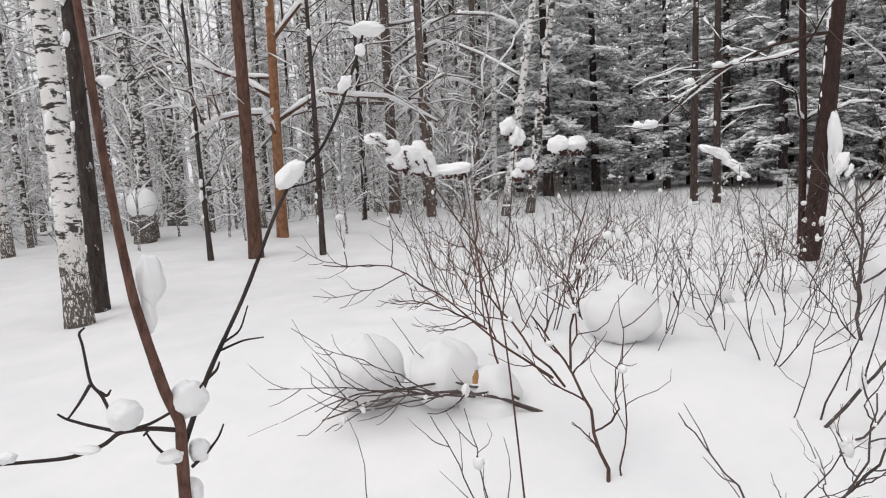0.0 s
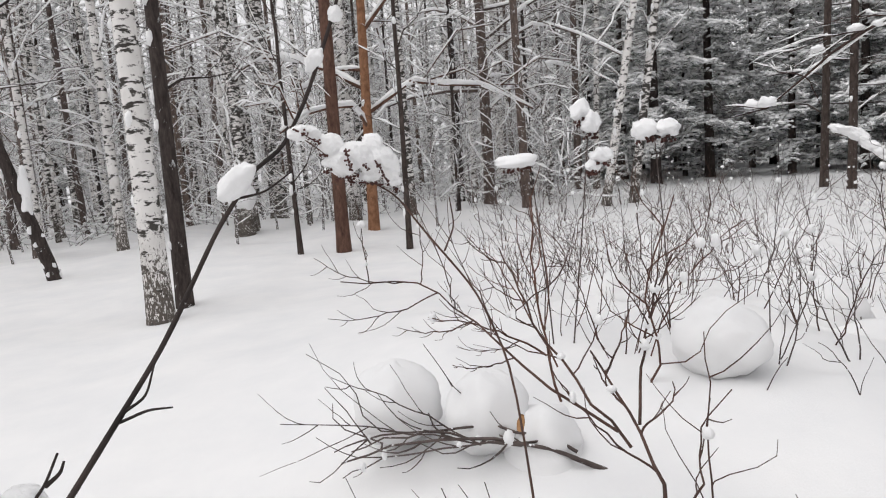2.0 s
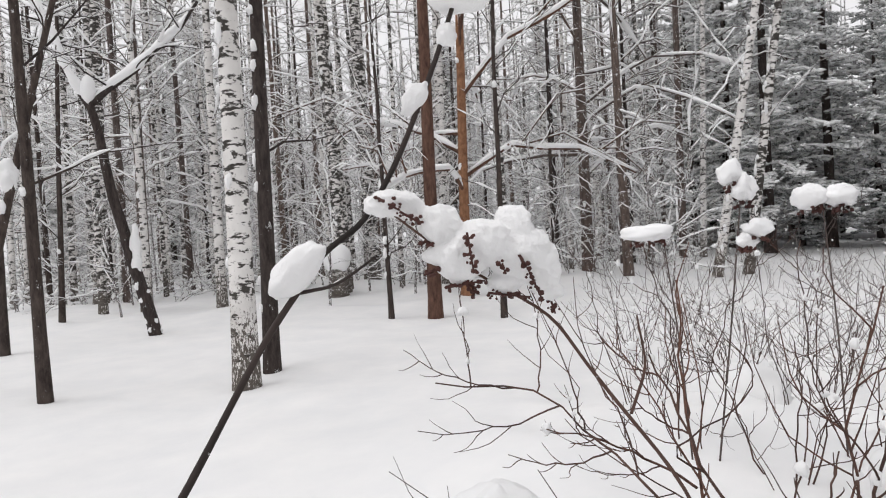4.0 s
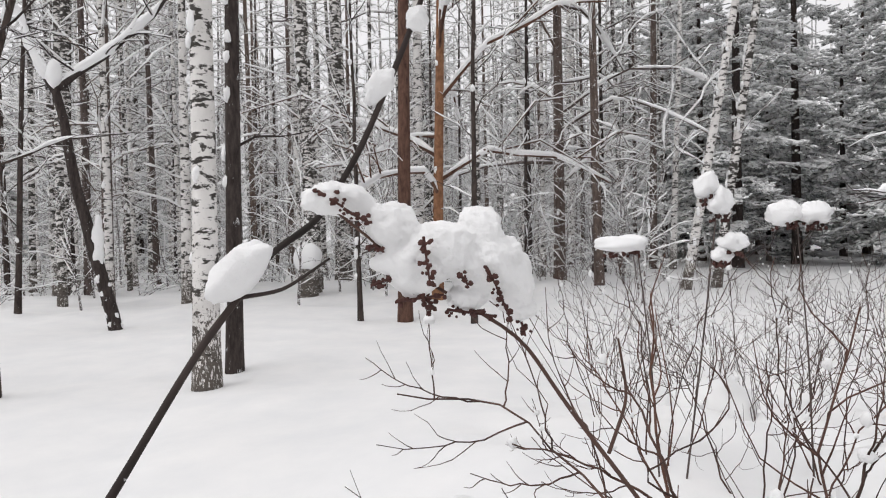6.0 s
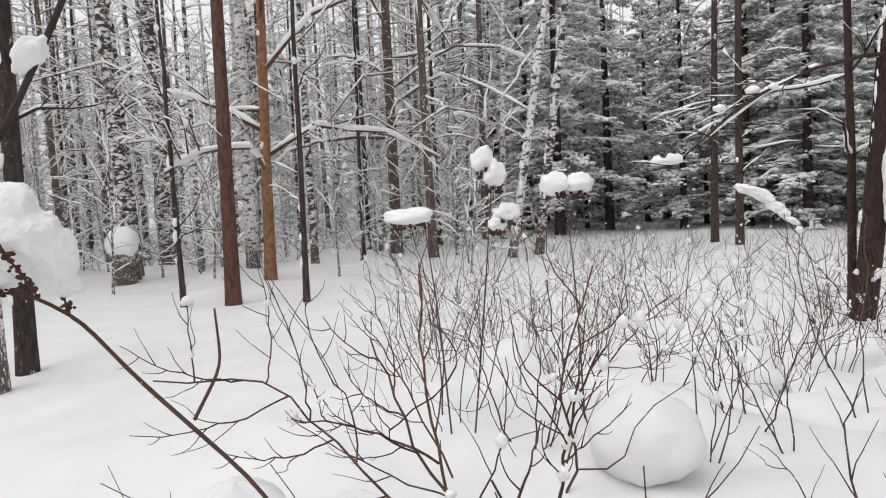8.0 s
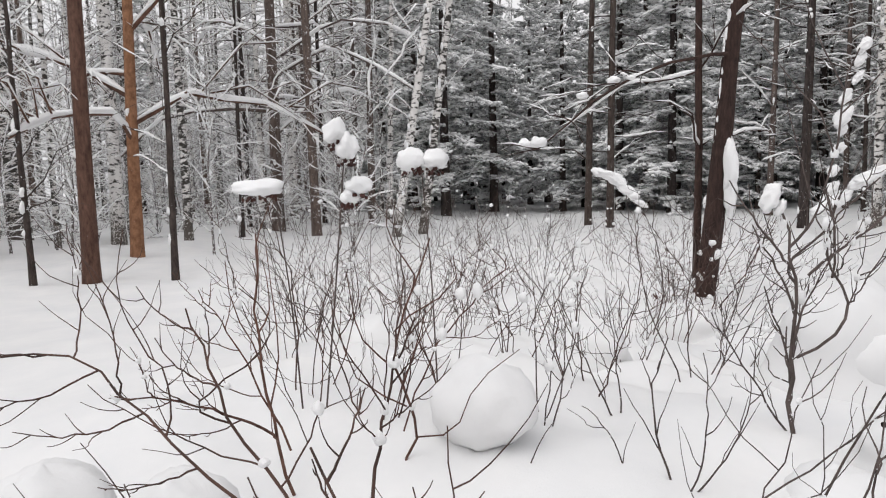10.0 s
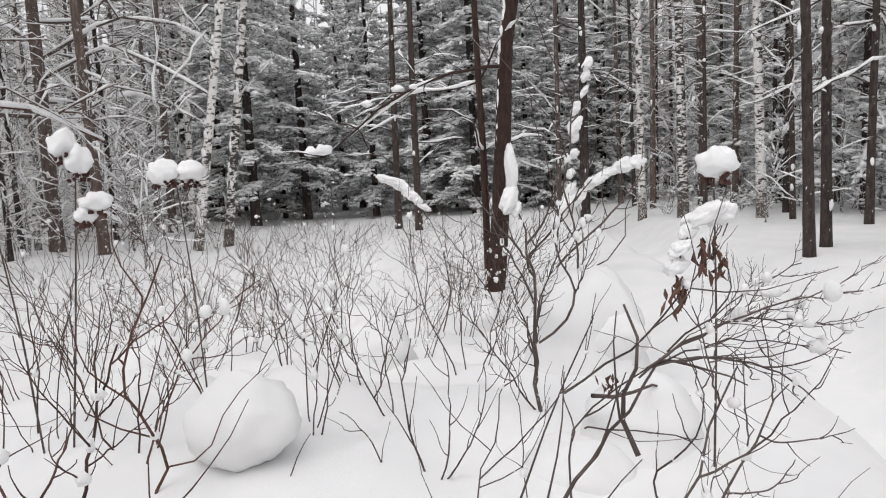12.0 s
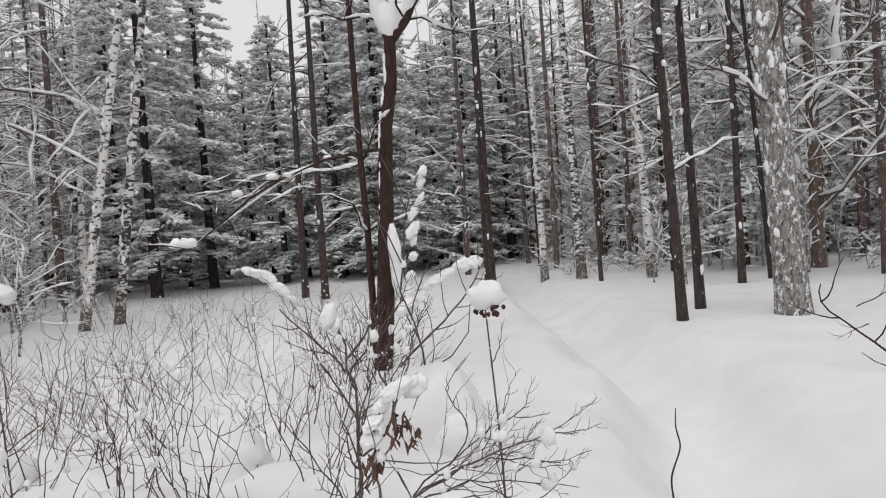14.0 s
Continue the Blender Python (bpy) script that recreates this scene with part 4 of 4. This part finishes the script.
capped(0.07, 5.03, 0.4, (0.0, 5.01, 1.26), [(-0.06, 4.99, 1.285, 0.105, 0.07, 0.04)], "dry stalk with a flat cap of snow", 1)
capped(0.62, 5.36, 0.4, (0.57, 5.36, 1.36), [(0.525, 5.36, 1.395, 0.07, 0.06, 0.055), (0.635, 5.36, 1.39, 0.06, 0.055, 0.05)], "dry stalk with two round caps of snow", 2)
capped(0.16, 5.03, 0.3, (0.30, 5.0, 1.42), [(0.265, 5.0, 1.50, 0.05, 0.045, 0.055), (0.31, 5.0, 1.44, 0.048, 0.045, 0.055), (0.355, 5.0, 1.285, 0.055, 0.045, 0.04), (0.315, 5.0, 1.24, 0.04, 0.04, 0.035)], "tall dry stalk with tilted lumps of snow", 3)
capped(2.4, 4.25, 0.3, (2.33, 4.14, 1.27), [(2.335, 4.13, 1.302, 0.06, 0.055, 0.05)], "dry stalk with a round cap of snow", 4)

# bundle of bent twigs under the snow balls
spray("shrub", "dark shrub bent flat under balls of snow", TWIG, (0.55, 3.9, hz(0.55, 3.9)), [
    ((0.58, 3.93, 0.23), (-0.41, 3.72, 0.27), 0.12, 0.008, 1, 5),
    ((0.58, 3.93, 0.23), (-0.35, 3.70, 0.33), 0.10, 0.006, 1, 5),
    ((0.40, 3.9, 0.32), (-0.45, 3.74, 0.30), 0.10, 0.006, 1, 4),
    ((0.30, 3.88, 0.36), (-0.38, 3.68, 0.24), 0.07, 0.005, 1, 4),
    ((0.1, 3.80, 0.36), (-0.62, 3.67, 0.42), 0.02, 0.004, 1, 5),
    ((0.1, 3.80, 0.36), (-0.40, 3.70, 0.60), 0.03, 0.004, 1, 5)], seed=3)
g = Geo()
g.tube([(0, 0, 0), (0.004, 0, 0.03), (0.01, 0, 0.055)], [0.012, 0.014, 0.006], 6)
chip = new("broken_twig", g.mesh("broken_twig", WOOD, False))
chip.location = (0.23, 3.83, 0.41)
tagged(chip, "short broken twig end showing orange wood", "twig")

spray("shrub", "red-brown shrub with long arching wiry shoots", SHRUB, (0.74, 3.5, hz(0.74, 3.5)), [
    ((0.76, 3.45, 0.1), (0.47, 3.84, 0.69), 0.04, 0.008, 2, 6),
    ((0.60, 3.70, 0.45), (0.20, 3.83, 1.02), 0.05, 0.005, 2, 6),
    ((0.55, 3.80, 0.45), (-0.38, 3.79, 0.92), 0.12, 0.005, 2, 8),
    ((0.62, 3.75, 0.5), (0.72, 3.86, 0.99), 0.03, 0.005, 2, 6),
    ((0.78, 3.5, 0.1), (0.80, 3.7, 0.8), 0.02, 0.004, 1, 4)], seed=4)
spray("shrub", "red-brown shrub with straight upright shoots", RUST, (0.5, 4.36, hz(0.5, 4.36)), [
    ((0.53, 4.37, 0.2), (0.70, 4.4, 1.12), -0.03, 0.006, 1, 6),
    ((0.26, 4.36, 0.2), (0.17, 4.34, 1.15), 0.05, 0.006, 1, 6),
    ((0.20, 4.35, 0.5), (-0.22, 4.18, 0.69), 0.05, 0.005, 2, 7),
    ((0.24, 4.36, 0.45), (-0.1, 4.5, 0.95), 0.06, 0.004, 2, 6),
    ((0.6, 4.4, 0.5), (0.95, 4.6, 1.0), 0.05, 0.004, 2, 6)], seed=5)
spray("shrub", "small bare shrub with forked twigs", TWIG, (1.5, 4.38, hz(1.5, 4.38)), [
    ((1.5, 4.38, 0.2), (1.42, 4.4, 0.80), 0.0, 0.005, 1, 4),
    ((1.49, 4.38, 0.3), (1.64, 4.33, 0.70), -0.04, 0.004, 1, 4),
    ((1.48, 4.38, 0.3), (1.52, 4.38, 0.76), -0.04, 0.004, 1, 3)], seed=6)
spray("shrub", "small bare shrub in deep snow", TWIG, (1.44, 5.1, hz(1.44, 5.1)), [
    ((1.44, 5.1, 0.2), (1.17, 5.16, 0.78), 0.02, 0.005, 1, 5),
    ((1.42, 5.1, 0.3), (1.36, 5.12, 0.83), 0.0, 0.004, 1, 4)], seed=7)
spray("shrub", "single crooked twig poking out of snow", TWIG, (1.34, 4.49, hz(1.34, 4.49)), [
    ((1.34, 4.49, 0.2), (1.18, 4.53, 0.54), 0.12, 0.0035, 1, 2)], seed=8)
spray("shrub", "short twig bent out of a snow ball", TWIG, (1.0, 4.5, hz(1.0, 4.5)), [
    ((0.97, 4.5, 0.25), (1.08, 4.52, 0.48), 0.12, 0.0035, 0, 2)], seed=18)
spray("shrub", "large dark shrub arching over soft snow", TWIG, (1.6, 3.9, hz(1.6, 3.9)), [
    ((1.45, 3.9, 0.15), (1.93, 3.78, 0.845), 0.02, 0.0073, 1, 3),
    ((1.52, 3.9, 0.15), (1.91, 3.78, 0.83), -0.02, 0.0055, 1, 4),
    ((1.50, 3.9, 0.15), (1.78, 3.82, 0.95), 0.02, 0.0050, 0, 3),
    ((1.62, 3.62, 0.85), (1.92, 3.5, 1.21), 0.02, 0.0030, 1, 3),
    ((1.42, 3.92, 0.15), (1.60, 3.87, 0.89), 0.03, 0.0034, 1, 4),
    ((1.50, 3.9, 0.55), (1.79, 3.82, 1.01), 0.02, 0.0026, 1, 4),
    ((1.90, 3.79, 0.82), (2.38, 3.66, 0.99), 0.10, 0.0034, 2, 8),
    ((1.88, 3.79, 0.80), (2.32, 3.68, 0.91), 0.12, 0.0032, 2, 8),
    ((1.90, 3.79, 0.82), (2.28, 3.69, 0.73), 0.14, 0.0045, 1, 4),
    ((1.90, 3.79, 0.82), (2.26, 3.70, 0.72), 0.20, 0.0026, 1, 4),
    ((1.92, 3.78, 0.83), (2.36, 3.67, 0.84), 0.10, 0.0026, 2, 7),
    ((1.93, 3.78, 0.84), (2.13, 3.73, 0.77), 0.03, 0.0050, 0, 2),
    ((1.95, 3.78, 0.86), (2.25, 3.70, 1.06), 0.05, 0.0026, 2, 7),
    ((2.04, 3.75, 0.93), (2.10, 3.73, 1.20), 0.02, 0.0026, 1, 5),
    ((1.88, 3.80, 0.60), (1.85, 3.80, 0.98), 0.0, 0.0069, 0, 2),
    ((1.75, 3.82, 0.68), (2.04, 3.75, 0.55), 0.16, 0.0029, 1, 4),
    ((2.00, 3.76, 0.84), (2.02, 3.74, 0.42), 0.06, 0.0019, 1, 4),
    ((2.10, 3.74, 0.84), (2.14, 3.72, 0.45), 0.06, 0.0019, 1, 4),
    ((1.66, 3.55, 0.10), (2.02, 3.62, 0.86), 0.05, 0.0052, 2, 6),
    ((1.70, 3.55, 0.30), (2.20, 3.68, 0.78), 0.08, 0.0046, 2, 6),
    ((1.98, 4.28, 0.58), (2.47, 4.49, 0.448), 0.04, 0.0075, 0, 2),
    ((1.60, 3.87, 0.40), (1.55, 3.88, 0.95), 0.0, 0.0022, 1, 4)], seed=9)
spray("shrub", "dark upright shrub beside a heap of snow", TWIG, (2.05, 4.9, hz(2.05, 4.9)), [
    ((2.06, 4.88, 0.1), (1.96, 4.92, 1.17), 0.02, 0.010, 2, 7),
    ((2.03, 4.89, 0.6), (2.24, 4.79, 1.27), -0.04, 0.006, 2, 7),
    ((2.02, 4.9, 0.6), (2.16, 4.83, 1.07), -0.05, 0.005, 2, 6),
    ((2.05, 4.9, 0.2), (1.75, 5.0, 0.75), 0.0, 0.005, 2, 6)], seed=10)
zt = thing("shrub", pose(2.53, 3.6, hz(2.53, 3.6)), "lone zigzag twig standing in smooth snow", "shrub", "bare shrubs")
zo = np.array((2.53, 3.6, hz(2.53, 3.6)))
shoot("stem", SHOOT, [(2.53, 3.6, -0.15), (2.555, 3.6, 0.537), (2.583, 3.6, 0.645), (2.598, 3.6, 0.747), (2.587, 3.6, 0.844), (2.628, 3.6, 0.918), (2.613, 3.6, 0.971), (2.617, 3.6, 1.02)], [0.0042, 0.0032, 0.0028, 0.0026, 0.0024, 0.0022, 0.0018, 0.0012], zt, zo)
shoot("twig", SHOOT, [(2.56, 3.6, 0.55), (2.54, 3.6, 0.575), (2.535, 3.6, 0.60)], [0.002, 0.0015, 0.001], zt, zo)
spray("shrub", "low dark shrub with crooked branching twigs", TWIG, (1.25, 3.3, hz(1.25, 3.3)), [
    ((1.25, 3.29, 0.1), (0.96, 3.36, 0.5), 0.03, 0.005, 1, 4),
    ((1.26, 3.29, 0.15), (1.45, 3.24, 0.62), 0.0, 0.005, 2, 5),
    ((1.27, 3.29, 0.15), (1.36, 3.26, 0.5), 0.0, 0.004, 2, 5),
    ((1.27, 3.3, 0.15), (1.7, 3.3, 0.6), 0.05, 0.005, 2, 5)], seed=12)
spray("shrub", "thin dark twigs rising from the snow", TWIG, (0.38, 3.3, hz(0.38, 3.3)), [
    ((0.38, 3.3, 0.05), (0.19, 3.27, 0.5), 0.03, 0.004, 1, 3),
    ((0.38, 3.3, 0.05), (0.30, 3.29, 0.52), 0.0, 0.004, 1, 3),
    ((0.44, 3.31, 0.05), (0.42, 3.31, 0.42), 0.02, 0.003, 0, 3)], seed=13)
spray("shrub", "single thin bare twig in the snow", TWIG, (-0.04, 3.32, hz(-0.04, 3.32)), [
    ((-0.03, 3.32, 0.0), (-0.11, 3.3, 0.47), 0.02, 0.003, 0, 3)], seed=14)
spray("shrub", "bare shrub at the foot of a dark tree", SHRUB, (2.95, 8.6, hz(2.95, 8.6)), [
    ((2.95, 8.6, -0.1), (2.3, 8.5, 0.9), 0.0, 0.007, 2, 8),
    ((2.95, 8.6, -0.1), (3.5, 8.5, 0.9), 0.0, 0.007, 2, 8),
    ((2.95, 8.6, -0.1), (2.7, 8.3, 0.8), 0.0, 0.006, 2, 8),
    ((2.95, 8.6, -0.1), (3.2, 8.3, 0.9), 0.0, 0.006, 2, 8)], seed=15)

# snow ridge along an arching twig, and curled dead leaves
lr = random.Random(8)
for a, b, n, r, label in (((1.79, 3.5, 1.10), (1.91, 3.5, 1.20), 7, 0.022, "lump of snow along an arching twig"),
                          ((2.44, 5.6, 1.10), (2.92, 5.6, 1.35), 11, 0.042, "lump of snow along an upright shrub branch"),
                          ((2.48, 5.6, 1.16), (2.61, 5.6, 1.88), 9, 0.032, "small lump of snow on a thin branch"),
                          ((1.98, 4.92, 1.05), (1.94, 4.93, 1.20), 3, 0.03, "lump of snow on a dark branch tip"),
                          ((1.66, 7.36, 1.35), (2.03, 7.28, 1.05), 7, 0.045, "lump of snow on a bowed twig")):
    a, b = np.array(a), np.array(b)
    for k in range(n):
        f = (k + lr.uniform(0.2, 0.8)) / n
        q = a + (b - a) * f + np.array([lr.gauss(0, 0.008), lr.gauss(0, 0.008), 0.05 * math.sin(math.pi * f)])
        z = r * lr.uniform(0.5, 1.25)
        ob = puff(q, z * lr.uniform(1.0, 1.7), z, z * lr.uniform(0.6, 1.0), lr.random() * 9, label, 0.5)
        ob.rotation_euler = (0, -math.atan2(b[2] - a[2], b[0] - a[0]) * 0.7, 0)
spray("sapling", "thin bowed twig weighed down by snow", TWIG, (2.05, 7.3, hz(2.05, 7.3)), [
    ((2.06, 7.28, 0.0), (2.03, 7.28, 1.0), 0.0, 0.006, 0, 2), ((2.03, 7.28, 1.0), (1.66, 7.36, 1.32), 0.05, 0.005, 1, 4)], "sapling", "saplings", 21)
spray("sapling", "thin branch holding small lumps of snow", TWIG, (2.38, 5.6, hz(2.38, 5.6)), [
    ((2.38, 5.6, 0.0), (2.62, 5.6, 1.92), 0.0, 0.008, 1, 7), ((2.40, 5.6, 0.8), (2.95, 5.6, 1.37), 0.02, 0.007, 1, 6)], "sapling", "saplings", 22)


def dead_leaf(x, y, z, n, seed):
    rr = random.Random(seed)
    g = Geo()
    for k in range(2 * n):
        a = np.array([rr.gauss(0, 0.013), rr.gauss(0, 0.008), rr.uniform(-0.03, 0.03)])
        b = a + (rr.gauss(0, 0.009), rr.gauss(0, 0.007), -rr.uniform(0.014, 0.034))
        g.tube([a, (a + b) / 2 + (rr.gauss(0, 0.006), 0, 0), b], [0.0015, rr.uniform(0.004, 0.008), 0.0012], 6, 0.5)
    ob = new("dead_leaf", g.mesh("dead_leaf", LEAF))
    ob.location = (x, y, z)
    return tagged(ob, "curled brown dead leaves hanging from a twig", "dead leaf", "dead leaves")


dead_leaf(1.80, 3.49, 1.075, 10, 1)
dead_leaf(1.85, 3.49, 1.14, 9, 2)
dead_leaf(1.88, 3.49, 1.13, 6, 5)
dead_leaf(2.09, 7.21, 0.42, 9, 3)
dead_leaf(1.83, 3.86, 0.78, 5, 4)

# slim leaning trunk with a lump of snow, and a bowed whip beside the trail
tree("aspen_tree", -6.82, 5.13, 0.11, DARK, "slim dark trunk leaning over another in snow", (0.09, 0.22), 7, 44, 2.4, 8, 1.0, 0.5, 0.012)
puff((-6.66, 5.58, 2.22), 0.10, 0.10, 0.2, 44, "long lump of snow on a leaning trunk")
spray("sapling", "dark bowed whip with a few side twigs", SHOOT, (6.99, 5.99, hz(6.99, 5.99)), [
    ((6.99, 5.99, -0.3), (6.61, 6.54, 0.8), 0.06, 0.014, 1, 4),
    ((6.75, 6.32, 0.6), (6.95, 6.05, 0.86), 0.0, 0.006, 1, 3),
    ((6.80, 6.25, 0.45), (6.66, 6.46, 0.3), 0.02, 0.005, 1, 3)], "sapling", "saplings", 45)
mound(2.3, 4.55, 0.34, 0.21, 14, "soft rounded heap of snow behind a shrub", 0.9, 0)
